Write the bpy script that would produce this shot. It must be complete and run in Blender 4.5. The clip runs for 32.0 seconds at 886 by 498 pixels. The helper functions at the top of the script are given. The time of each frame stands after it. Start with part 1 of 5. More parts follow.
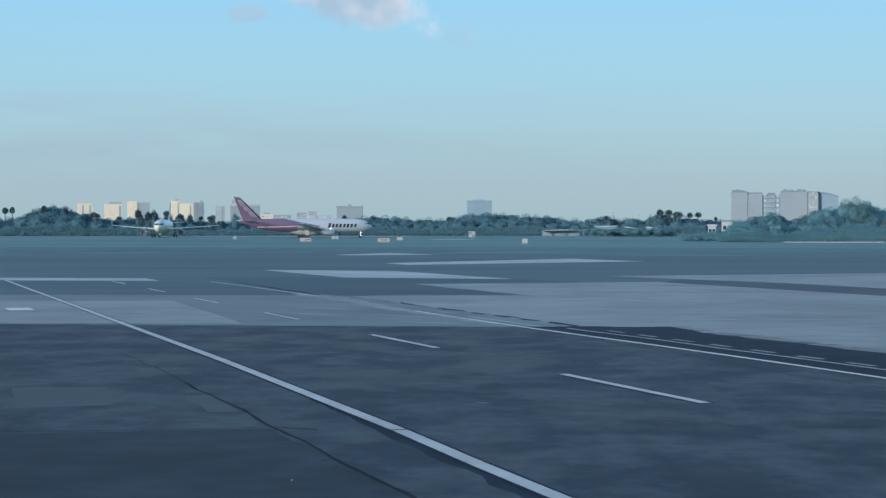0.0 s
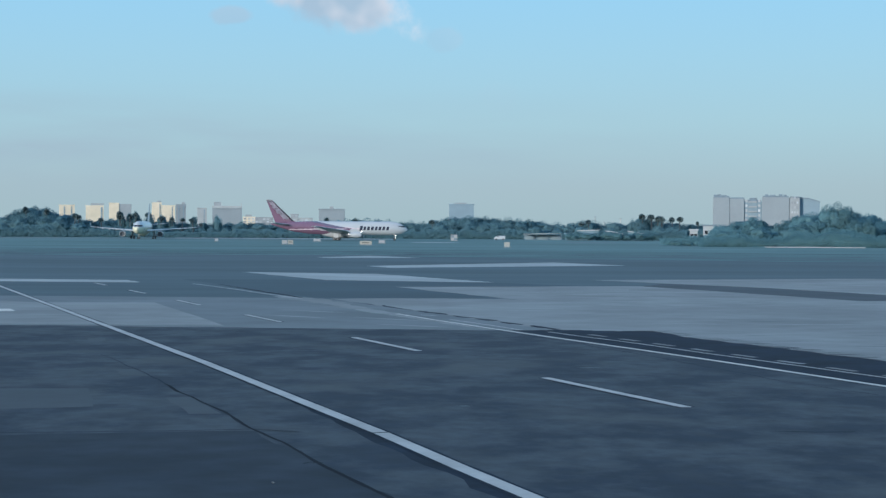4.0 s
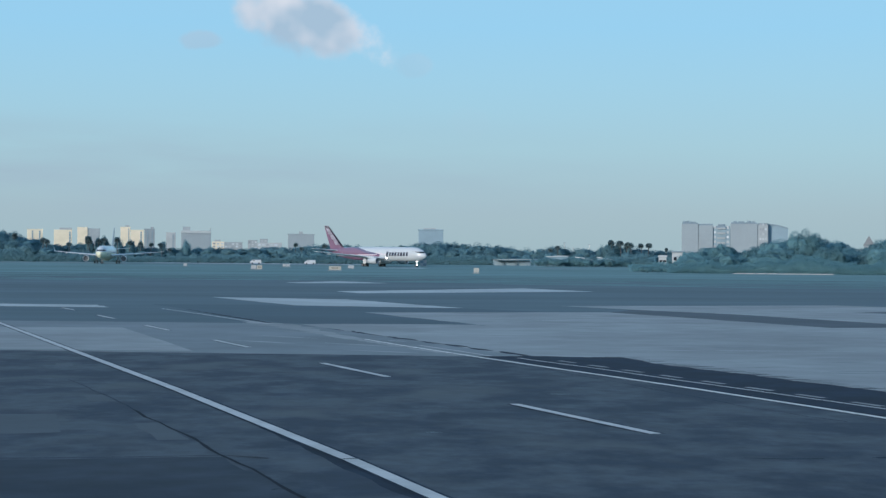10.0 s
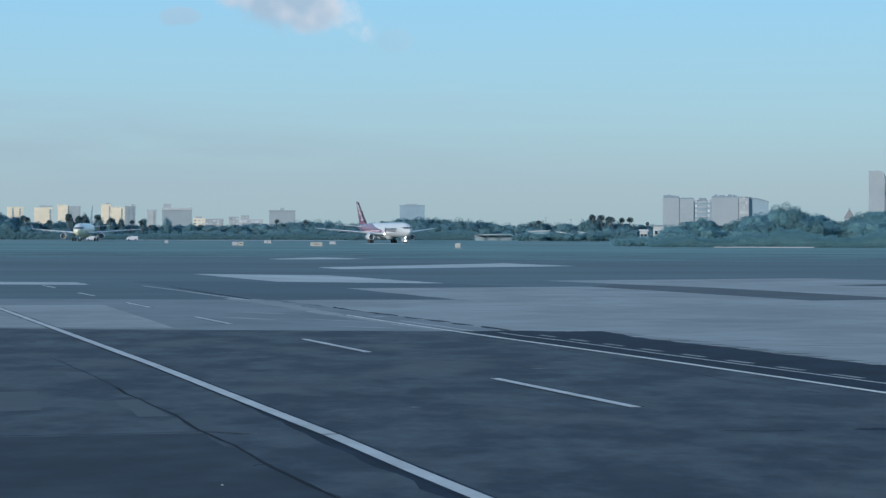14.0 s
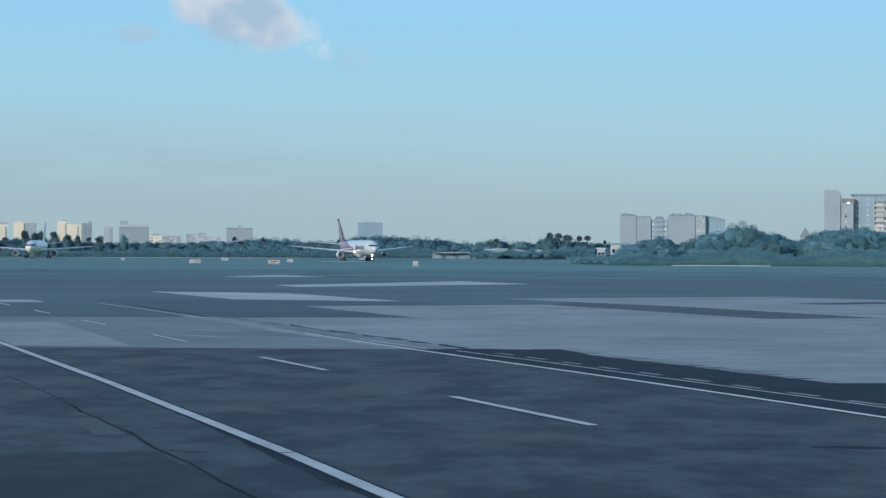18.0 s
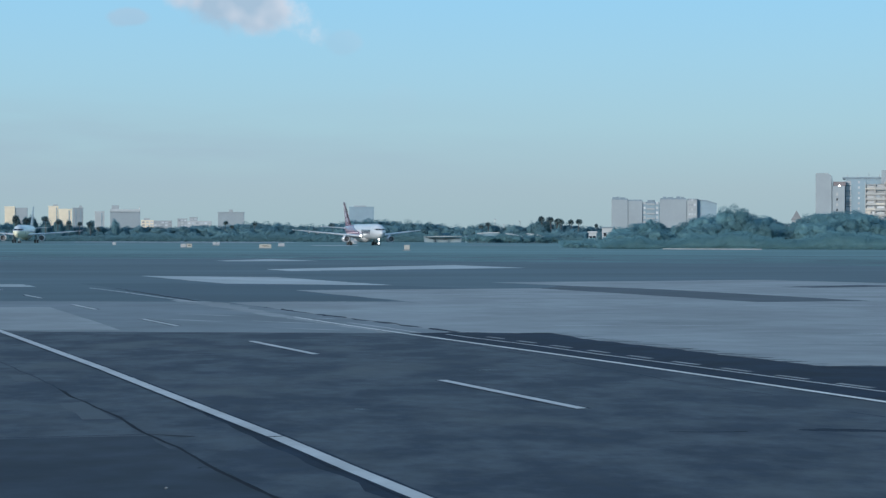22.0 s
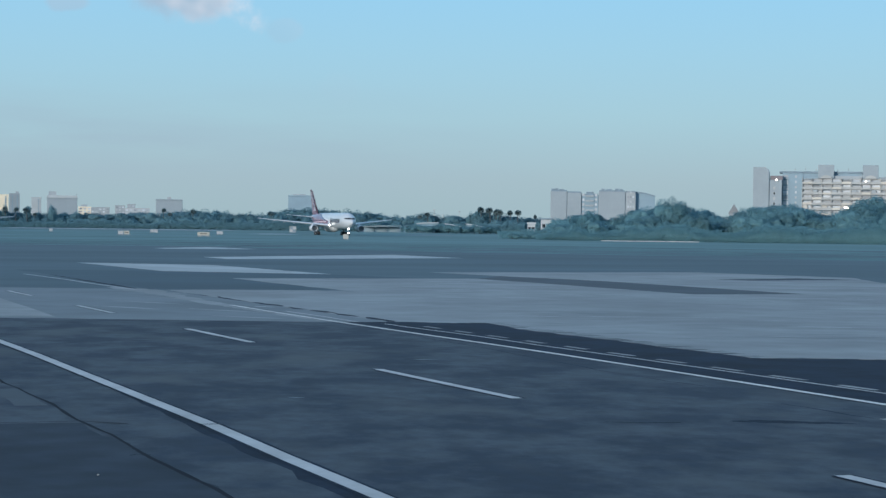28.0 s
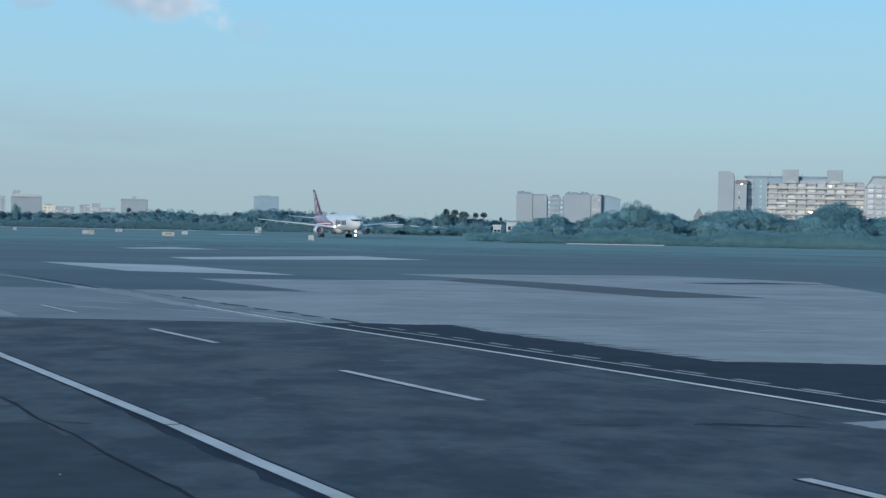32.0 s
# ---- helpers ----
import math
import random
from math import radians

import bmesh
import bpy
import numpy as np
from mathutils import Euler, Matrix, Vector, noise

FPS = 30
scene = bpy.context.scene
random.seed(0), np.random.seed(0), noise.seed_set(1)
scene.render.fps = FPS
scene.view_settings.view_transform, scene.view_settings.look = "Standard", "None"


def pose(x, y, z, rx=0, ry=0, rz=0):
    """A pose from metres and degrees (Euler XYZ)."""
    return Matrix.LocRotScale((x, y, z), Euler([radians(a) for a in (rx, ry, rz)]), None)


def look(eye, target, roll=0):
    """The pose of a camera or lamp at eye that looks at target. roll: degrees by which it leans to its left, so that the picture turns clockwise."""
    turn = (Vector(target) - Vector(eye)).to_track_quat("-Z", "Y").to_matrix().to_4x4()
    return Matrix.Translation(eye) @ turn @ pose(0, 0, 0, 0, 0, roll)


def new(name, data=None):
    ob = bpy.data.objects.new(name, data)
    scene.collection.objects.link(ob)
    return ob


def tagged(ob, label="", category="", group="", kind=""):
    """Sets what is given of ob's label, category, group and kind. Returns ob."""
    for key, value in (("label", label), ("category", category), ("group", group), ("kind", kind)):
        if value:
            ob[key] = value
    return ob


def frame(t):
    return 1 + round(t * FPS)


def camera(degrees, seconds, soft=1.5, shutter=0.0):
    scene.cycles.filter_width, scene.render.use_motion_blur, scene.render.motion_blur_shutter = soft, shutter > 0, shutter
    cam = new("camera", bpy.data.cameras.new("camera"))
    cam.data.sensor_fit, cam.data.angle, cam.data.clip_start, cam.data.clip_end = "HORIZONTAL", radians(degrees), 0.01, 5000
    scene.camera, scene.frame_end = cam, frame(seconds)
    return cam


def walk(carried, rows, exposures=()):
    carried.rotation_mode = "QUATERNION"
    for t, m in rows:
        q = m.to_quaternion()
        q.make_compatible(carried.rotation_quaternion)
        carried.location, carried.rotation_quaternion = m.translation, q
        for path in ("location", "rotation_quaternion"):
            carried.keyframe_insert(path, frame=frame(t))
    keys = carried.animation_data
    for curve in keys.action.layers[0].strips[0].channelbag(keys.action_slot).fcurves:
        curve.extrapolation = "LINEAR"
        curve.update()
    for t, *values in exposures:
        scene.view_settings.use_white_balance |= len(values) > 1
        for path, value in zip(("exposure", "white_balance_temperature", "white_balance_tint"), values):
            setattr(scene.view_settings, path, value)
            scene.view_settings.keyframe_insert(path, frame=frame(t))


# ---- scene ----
# The apron falls away gently from the camera; far off the field levels out again.
EYE = 2.25


def view(yaw, pitch, roll, x=0.0, dz=0.0):
    """The camera's pose from its bearing, tilt and lean in degrees, and its small drift in metres."""
    a, p = radians(yaw), radians(pitch)
    eye = Vector((x, 0.0, EYE + dz))
    return look(eye, eye + Vector((math.sin(a) * math.cos(p), math.cos(a) * math.cos(p), math.sin(p))), roll)


cam = camera(27.13, 32.0, soft=1.4)
walk(cam, [
    (0.0, view(-0.025, -0.617, -0.000, -0.000, 0.000)),
    (0.5, view(0.056, -0.590, 0.017, 0.007, -0.000)),
    (1.0, view(0.128, -0.552, 0.108, 0.001, -0.000)),
    (1.5, view(0.236, -0.533, 0.143, 0.002, 0.002)),
    (2.0, view(0.356, -0.572, 0.285, 0.003, -0.001)),
    (2.5, view(0.490, -0.620, 0.357, 0.005, -0.004)),
    (3.0, view(0.544, -0.617, 0.388, -0.002, -0.003)),
    (3.5, view(0.525, -0.547, 0.334, -0.005, -0.002)),
    (5.5, view(0.651, -0.492, 0.300, 0.001, -0.001)),
    (6.0, view(0.767, -0.519, 0.303, 0.003, -0.000)),
    (6.5, view(0.816, -0.524, 0.335, 0.003, 0.001)),
    (7.0, view(0.846, -0.470, 0.333, 0.000, 0.002)),
    (7.5, view(0.875, -0.390, 0.327, -0.003, 0.003)),
    (8.0, view(0.928, -0.276, 0.304, 0.008, 0.001)),
    (8.5, view(1.020, -0.114, 0.304, 0.009, 0.002)),
    (9.0, view(1.162, 0.055, 0.383, -0.008, 0.004)),
    (9.5, view(1.330, 0.190, 0.419, -0.006, 0.005)),
    (10.0, view(1.488, 0.288, 0.495, -0.010, 0.005)),
    (10.5, view(1.626, 0.308, 0.504, 0.004, -0.002)),
    (11.0, view(1.713, 0.229, 0.456, 0.001, 0.001)),
    (11.5, view(1.754, 0.082, 0.413, 0.011, -0.002)),
    (12.0, view(1.770, -0.085, 0.333, 0.010, -0.000)),
    (12.5, view(1.784, -0.224, 0.222, -0.002, -0.001)),
    (13.0, view(1.834, -0.339, 0.192, 0.001, -0.003)),
    (13.5, view(1.918, -0.428, 0.118, -0.005, 0.000)),
    (14.0, view(2.070, -0.476, 0.132, 0.011, -0.001)),
    (14.5, view(2.262, -0.440, 0.188, 0.016, -0.004)),
    (16.5, view(3.114, 0.037, 0.448, 0.010, 0.001)),
    (17.0, view(3.238, 0.077, 0.391, 0.011, 0.001)),
    (17.5, view(3.336, 0.085, 0.346, 0.014, -0.002)),
    (18.0, view(3.387, 0.087, 0.250, 0.008, 0.000)),
    (18.5, view(3.429, 0.091, 0.249, 0.019, -0.000)),
    (19.0, view(3.455, 0.091, 0.249, 0.020, -0.000)),
    (19.5, view(3.479, 0.062, 0.252, 0.011, 0.000)),
    (20.0, view(3.534, 0.006, 0.252, 0.021, 0.001)),
    (20.5, view(3.610, -0.088, 0.203, 0.032, -0.003)),
    (21.0, view(3.648, -0.187, 0.133, 0.027, 0.000)),
    (21.5, view(3.648, -0.300, 0.113, 0.032, 0.001)),
    (22.0, view(3.648, -0.416, 0.138, 0.052, -0.001)),
    (22.5, view(3.664, -0.501, 0.209, 0.062, 0.000)),
    (23.0, view(3.773, -0.593, 0.309, 0.076, -0.006)),
    (23.5, view(3.925, -0.639, 0.442, 0.082, -0.011)),
    (24.0, view(4.058, -0.704, 0.546, 0.066, -0.009)),
    (24.5, view(4.159, -0.806, 0.561, 0.072, -0.009)),
    (25.0, view(4.290, -0.944, 0.581, 0.072, -0.011)),
    (25.5, view(4.453, -1.082, 0.541, 0.088, -0.016)),
    (27.5, view(5.333, -0.861, 0.660, 0.081, -0.011)),
    (28.0, view(5.555, -0.715, 0.733, 0.080, -0.010)),
    (28.5, view(5.770, -0.628, 0.770, 0.076, -0.012)),
    (29.0, view(5.947, -0.615, 0.806, 0.080, -0.013)),
    (29.5, view(6.108, -0.635, 0.844, 0.084, -0.010)),
    (30.0, view(6.226, -0.647, 0.938, 0.086, -0.014)),
    (30.5, view(6.337, -0.661, 1.008, 0.071, -0.012)),
    (31.0, view(6.446, -0.664, 1.108, 0.073, -0.011)),
    (31.5, view(6.540, -0.658, 1.123, 0.077, -0.011)),
    (32.0, view(6.630, -0.639, 1.148, 0.086, -0.014)),
], exposures=[(0.0, 0.06, 6240, 9), (3.0, 0.05, 6240, 9), (6.0, 0.0, 6240, 9), (32.0, 0.0, 6240, 9)])

# ---- light ----
SUN_BEARING, SUN_HEIGHT = -138.0, 9.0
sun_way = Vector((math.sin(radians(SUN_BEARING)) * math.cos(radians(SUN_HEIGHT)),
                  math.cos(radians(SUN_BEARING)) * math.cos(radians(SUN_HEIGHT)), math.sin(radians(SUN_HEIGHT))))
sun = new("sun", bpy.data.lights.new("sun", "SUN"))
sun.data.energy, sun.data.angle, sun.data.color = 3.2, radians(6.0), (1.0, 0.92, 0.83)
sun.matrix_basis = look(sun_way * 200, (0, 0, 0))


def build_sky():
    world = bpy.data.worlds.new("sky")
    world.use_nodes = True
    scene.world = world
    nt = world.node_tree
    nt.nodes.clear()
    N, L = nt.nodes.new, nt.links.new

    def math_node(op, a, b=None, clamp=False):
        n = N("ShaderNodeMath")
        n.operation, n.use_clamp = op, clamp
        for i, v in enumerate((a, b)):
            if v is None:
                continue
            if isinstance(v, (int, float)):
                n.inputs[i].default_value = v
            else:
                L(v, n.inputs[i])
        return n.outputs[0]

    def mix(fac, a, b):
        n = N("ShaderNodeMix")
        n.data_type = "RGBA"
        for sock, v in ((n.inputs[0], fac), (n.inputs[6], a), (n.inputs[7], b)):
            if isinstance(v, (int, float)):
                sock.default_value = v
            elif isinstance(v, tuple):
                sock.default_value = v
            else:
                L(v, sock)
        return n.outputs[2]

    coord = N("ShaderNodeTexCoord").outputs["Generated"]
    sep = N("ShaderNodeSeparateXYZ")
    L(coord, sep.inputs[0])
    # clear low-sun sky
    sky = N("ShaderNodeTexSky")
    sky.sky_type, sky.sun_disc = "NISHITA", False
    sky.sun_elevation, sky.sun_rotation = radians(SUN_HEIGHT), radians(SUN_BEARING)
    sky.air_density, sky.dust_density, sky.ozone_density = 1.2, 2.0, 2.0
    scaled = N("ShaderNodeVectorMath")
    scaled.operation = "SCALE"
    scaled.inputs[3].default_value = 0.10
    L(sky.outputs[0], scaled.inputs[0])
    # humid haze that whitens the sky towards the horizon
    ramp = N("ShaderNodeValToRGB")
    el = ramp.color_ramp.elements
    el[0].position, el[0].color = 0.0, (0.420, 0.565, 0.610, 1)
    el[1].position, el[1].color = 1.0, (0.30, 0.50, 0.80, 1)
    for pos, col in ((0.025, (0.430, 0.580, 0.645)), (0.06, (0.420, 0.660, 0.770)), (0.095, (0.385, 0.680, 0.865)),
                     (0.125, (0.350, 0.680, 0.930)), (0.35, (0.34, 0.60, 0.88))):
        e = el.new(pos)
        e.color = (*col, 1)
    L(sep.outputs[2], ramp.inputs[0])
    colour = mix(0.85, scaled.outputs[0], ramp.outputs[0])

    # thin grey-lilac bands of cloud low over the horizon
    stretch = N("ShaderNodeMapping")
    stretch.inputs["Scale"].default_value = (9, 9, 60)
    L(coord, stretch.inputs[0])
    band = N("ShaderNodeTexNoise")
    band.inputs["Scale"].default_value, band.inputs["Detail"].default_value = 1.0, 4
    L(stretch.outputs[0], band.inputs[0])
    low = math_node("MULTIPLY", math_node("SUBTRACT", 1.0, math_node("ABSOLUTE", math_node("DIVIDE", math_node("SUBTRACT", sep.outputs[2], 0.045), 0.035)), True), 1.0)
    left = math_node("SUBTRACT", 0.55, math_node("MULTIPLY", sep.outputs[0], 3.0), True)
    fac = math_node("MULTIPLY", math_node("MULTIPLY", low, left), math_node("SUBTRACT", math_node("MULTIPLY", band.outputs[0], 2.4), 0.7, True))
    colour = mix(math_node("MULTIPLY", fac, 0.75), colour, (0.36, 0.46, 0.55, 1))

    # small clouds: bearing, height, half width, half height (degrees), thickness, tilt, brightness
    for bearing, height, w, h, thick, tilt, bright in CLOUDS:
        b, e = radians(bearing), radians(height)
        fwd = Vector((math.sin(b) * math.cos(e), math.cos(b) * math.cos(e), math.sin(e)))
        right = Vector((math.cos(b), -math.sin(b), 0))
        up = right.cross(fwd)
        t = radians(tilt)
        ax, ay = right * math.cos(t) + up * math.sin(t), up * math.cos(t) - right * math.sin(t)

        def along(v, size):
            n = N("ShaderNodeVectorMath")
            n.operation = "DOT_PRODUCT"
            L(coord, n.inputs[0])
            n.inputs[1].default_value = v
            return math_node("DIVIDE", n.outputs["Value"], math.tan(radians(size)))
        u, v = along(ax, w), along(ay, h)
        front = N("ShaderNodeVectorMath")
        front.operation = "DOT_PRODUCT"
        L(coord, front.inputs[0])
        front.inputs[1].default_value = fwd
        ahead = math_node("GREATER_THAN", front.outputs["Value"], 0.5)
        puff = N("ShaderNodeTexNoise")
        puff.inputs["Scale"].default_value, puff.inputs["Detail"].default_value, puff.inputs["Roughness"].default_value = 34.0, 5, 0.55
        L(coord, puff.inputs[0])
        r = math_node("SQRT", math_node("ADD", math_node("MULTIPLY", u, u), math_node("MULTIPLY", v, v)))
        edge = math_node("ADD", math_node("SUBTRACT", 1.15, r), math_node("MULTIPLY", math_node("SUBTRACT", puff.outputs[0], 0.5), 1.5))
        soft = N("ShaderNodeMapRange")
        soft.interpolation_type = "SMOOTHSTEP"
        soft.inputs["From Min"].default_value, soft.inputs["From Max"].default_value = 0.0, 0.5
        L(edge, soft.inputs["Value"])
        dens = math_node("MULTIPLY", math_node("MULTIPLY", soft.outputs[0], thick), ahead)
        lit = N("ShaderNodeTexNoise")
        lit.inputs["Scale"].default_value, lit.inputs["Detail"].default_value = 26.0, 3
        L(coord, lit.inputs[0])
        side = math_node("ADD", math_node("ADD", math_node("MULTIPLY", v, 0.28), math_node("MULTIPLY", u, 0.20)), math_node("MULTIPLY", math_node("SUBTRACT", lit.outputs[0], 0.36), 3.6), True)
        body = mix(side, (0.40, 0.52, 0.64, 1), (0.40 + 0.40 * bright, 0.52 + 0.26 * bright, 0.64 + 0.18 * bright, 1))
        colour = mix(dens, colour, body)
    back = N("ShaderNodeBackground")
    L(colour, back.inputs[0])
    back.inputs[1].default_value = 1.0
    L(back.outputs[0], N("ShaderNodeOutputWorld").inputs[0])


CLOUDS = ((-2.75, 7.25, 2.3, 1.0, 0.92, -20, 1.0), (-6.0, 6.66, 0.62, 0.28, 0.5, 0, 0.1), (0.6, 5.98, 0.55, 0.38, 0.22, 0, 0.25), (2.3, 4.2, 0.6, 0.5, 0.05, 0, 0.3))
build_sky()

# ---- materials ----
def material(name, colour, rough=0.7, metal=0.0, vary=0.25, scale=1.0, detail_scale=12.0, bump=0.0, stretch=(1, 1, 1), tone=None, specular=0.4, per_object=0.0, crisp=0.18, grit=0.5, dust=None):
    """A surface with broad stains and a fine grain; tone is the colour of the stains."""
    m = bpy.data.materials.new(name)
    m.use_nodes = True
    nt = m.node_tree
    N, L = nt.nodes.new, nt.links.new
    bsdf = nt.nodes["Principled BSDF"]
    bsdf.inputs["Roughness"].default_value, bsdf.inputs["Metallic"].default_value = rough, metal
    bsdf.inputs["Specular IOR Level"].default_value = specular
    coord = N("ShaderNodeTexCoord")
    mapping = N("ShaderNodeMapping")
    mapping.inputs["Scale"].default_value = stretch
    L(coord.outputs["Object"], mapping.inputs[0])
    broad, grain = N("ShaderNodeTexNoise"), N("ShaderNodeTexNoise")
    broad.inputs["Scale"].default_value, broad.inputs["Detail"].default_value, broad.inputs["Roughness"].default_value = scale, 8, 0.66
    grain.inputs["Scale"].default_value, grain.inputs["Detail"].default_value = detail_scale, 4
    L(mapping.outputs[0], broad.inputs[0])
    L(mapping.outputs[0], grain.inputs[0])
    dark = tuple(c * (1 - vary) for c in colour) if tone is None else tone
    light = tuple(min(1, c * (1 + vary)) for c in colour)
    ramp = N("ShaderNodeMapRange")
    ramp.inputs["From Min"].default_value, ramp.inputs["From Max"].default_value = 0.5 - crisp, 0.5 + crisp
    L(broad.outputs[0], ramp.inputs["Value"])
    mixer = N("ShaderNodeMix")
    mixer.data_type = "RGBA"
    mixer.inputs[6].default_value, mixer.inputs[7].default_value = (*dark, 1), (*light, 1)
    L(ramp.outputs[0], mixer.inputs[0])
    fine = N("ShaderNodeMix")
    fine.data_type, fine.blend_type = "RGBA", "MULTIPLY"
    fine.inputs[0].default_value = 1.0
    grey = N("ShaderNodeMapRange")
    grey.inputs["From Min"].default_value, grey.inputs["From Max"].default_value = 0.5 - grit, 0.5 + grit
    grey.inputs["To Min"].default_value, grey.inputs["To Max"].default_value = 1 - vary * 0.6, 1 + vary * 0.6
    L(grain.outputs[0], grey.inputs["Value"])
    L(mixer.outputs[2], fine.inputs[6])
    L(grey.outputs[0], fine.inputs[7])
    out = fine.outputs[2]
    if dust:
        # pale dusty smudges, scattered
        smear, cover, dusted = N("ShaderNodeTexNoise"), N("ShaderNodeMapRange"), N("ShaderNodeMix")
        smear.inputs["Scale"].default_value, smear.inputs["Detail"].default_value, smear.inputs["Distortion"].default_value = scale * 0.55, 6, 0.4
        cover.inputs["From Min"].default_value, cover.inputs["From Max"].default_value, cover.inputs["To Max"].default_value = 0.54, 0.72, 0.75
        dusted.data_type = "RGBA"
        dusted.inputs[7].default_value = (*dust, 1)
        L(mapping.outputs[0], smear.inputs[0])
        L(smear.outputs[0], cover.inputs["Value"])
        L(cover.outputs[0], dusted.inputs[0])
        L(out, dusted.inputs[6])
        out = dusted.outputs[2]
    if per_object:
        info, span, each = N("ShaderNodeObjectInfo"), N("ShaderNodeMapRange"), N("ShaderNodeMix")
        span.inputs["To Min"].default_value, span.inputs["To Max"].default_value = 1 - per_object, 1 + per_object
        each.data_type, each.blend_type = "RGBA", "MULTIPLY"
        each.inputs[0].default_value = 1.0
        L(info.outputs["Random"], span.inputs["Value"])
        L(out, each.inputs[6])
        L(span.outputs[0], each.inputs[7])
        out = each.outputs[2]
    L(out, bsdf.inputs["Base Color"])
    if bump:
        b = N("ShaderNodeBump")
        b.inputs["Strength"].default_value, b.inputs["Distance"].default_value = bump, 0.02
        L(grain.outputs[0], b.inputs["Height"])
        L(b.outputs[0], bsdf.inputs["Normal"])
    return m


def glow(name, colour, strength):
    m = bpy.data.materials.new(name)
    m.use_nodes = True
    b = m.node_tree.nodes["Principled BSDF"]
    b.inputs["Base Color"].default_value = (0.8, 0.8, 0.8, 1)
    b.inputs["Emission Color"].default_value, b.inputs["Emission Strength"].default_value = (*colour, 1), strength
    return m


def leaves(name, dark, light, scale=0.35):
    m = material(name, light, rough=0.6, vary=0.15, scale=scale, detail_scale=2.5, tone=dark, specular=0.12, per_object=0.14)
    # thin leaves let part of the light through
    nt = m.node_tree
    bsdf, out = nt.nodes["Principled BSDF"], nt.nodes["Material Output"]
    thin, both = nt.nodes.new("ShaderNodeBsdfTranslucent"), nt.nodes.new("ShaderNodeMixShader")
    both.inputs[0].default_value = 0.38
    nt.links.new(bsdf.inputs["Base Color"].links[0].from_socket, thin.inputs[0])
    nt.links.new(bsdf.outputs[0], both.inputs[1])
    nt.links.new(thin.outputs[0], both.inputs[2])
    nt.links.new(both.outputs[0], out.inputs[0])
    return m


M_ASPHALT = material("worn_asphalt", (0.036, 0.0435, 0.0535), 0.76, vary=0.32, scale=0.75, detail_scale=4.0, crisp=0.075, bump=0.3, stretch=(0.85, 0.60, 1), tone=(0.008, 0.016, 0.032), specular=0.34, grit=0.16, dust=(0.074, 0.078, 0.080))
M_ASPHALT_DARK = material("darker_asphalt", (0.023, 0.030, 0.041), 0.8, vary=0.32, scale=0.6, detail_scale=4.0, crisp=0.11, bump=0.3, stretch=(0.45, 0.42, 1), tone=(0.013, 0.020, 0.032), specular=0.25, grit=0.16, dust=(0.042, 0.049, 0.056))
M_ASPHALT_NEW = material("fresh_asphalt", (0.010, 0.018, 0.034), 0.84, vary=0.4, scale=0.8, detail_scale=5, bump=0.2, specular=0.17)
M_ASPHALT_PALE = material("haze_paled_asphalt", (0.064, 0.094, 0.106), 0.72, vary=0.26, scale=0.035, detail_scale=0.25, crisp=0.14, bump=0.2, specular=0.35, stretch=(0.30, 1.0, 1), tone=(0.051, 0.076, 0.088), grit=0.3)
M_ASPHALT_OLD = material("greyed_asphalt", (0.064, 0.073, 0.084), 0.78, vary=0.2, scale=0.25, detail_scale=1.8, bump=0.2, specular=0.3)
M_ASPHALT_MID = material("mid_tone_asphalt", (0.050, 0.076, 0.092), 0.74, vary=0.2, scale=0.08, detail_scale=0.5, bump=0.2, specular=0.33, stretch=(0.4, 1.0, 1))
M_TAR = material("tar_sealant", (0.011, 0.013, 0.019), 0.85, vary=0.3, scale=1.0, specular=0.12)
M_CONCRETE = material("apron_concrete", (0.260, 0.267, 0.265), 0.85, vary=0.13, scale=0.22, detail_scale=1.6, crisp=0.10, bump=0.15, stretch=(0.6, 0.6, 1), specular=0.3, grit=0.22)
M_CONCRETE_FAR = material("pale_concrete", (0.385, 0.400, 0.396), 0.85, vary=0.14, scale=0.15, detail_scale=1.0, crisp=0.12, bump=0.15, specular=0.3)
M_CONCRETE_DARK = material("stained_concrete", (0.178, 0.196, 0.205), 0.85, vary=0.16, scale=0.16, detail_scale=1.4, bump=0.15, specular=0.3)
M_PAINT = material("worn_white_road_paint", (0.455, 0.44, 0.425), 0.75, vary=0.18, scale=0.8, detail_scale=9, specular=0.4)
M_PAINT_FRESH = material("white_road_paint", (0.64, 0.605, 0.56), 0.7, vary=0.16, scale=0.8, detail_scale=9, specular=0.4)
M_PAINT_FAINT = material("faded_road_paint", (0.28, 0.285, 0.28), 0.8, vary=0.3, scale=0.7, detail_scale=7, specular=0.3)
M_GRASS = material("haze_blued_grass", (0.138, 0.214, 0.212), 0.9, vary=0.3, scale=0.02, detail_scale=0.25, tone=(0.112, 0.180, 0.178), stretch=(0.4, 1, 1), specular=0.1)
M_EDGE_BLEND = material("edge_blend_tone", (0.116, 0.170, 0.173), 0.9, vary=0.25, scale=0.05, detail_scale=0.4, tone=(0.096, 0.142, 0.148), stretch=(0.4, 1, 1), specular=0.1)
M_LEAF = leaves("haze_blued_leaves", (0.108, 0.208, 0.244), (0.122, 0.234, 0.272))
M_LEAF_NEAR = leaves("haze_blued_thicket_leaves", (0.110, 0.222, 0.255), (0.125, 0.249, 0.282))
M_FROND = leaves("haze_blued_fronds", (0.125, 0.185, 0.200), (0.140, 0.205, 0.220))
M_BARK = material("grey_bark", (0.085, 0.10, 0.108), 0.9, vary=0.3, scale=0.8, detail_scale=6, bump=0.4)
M_WHITE = material("white_aircraft_paint", (0.47, 0.495, 0.52), 0.2, vary=0.03, scale=0.3, detail_scale=2, specular=0.6)
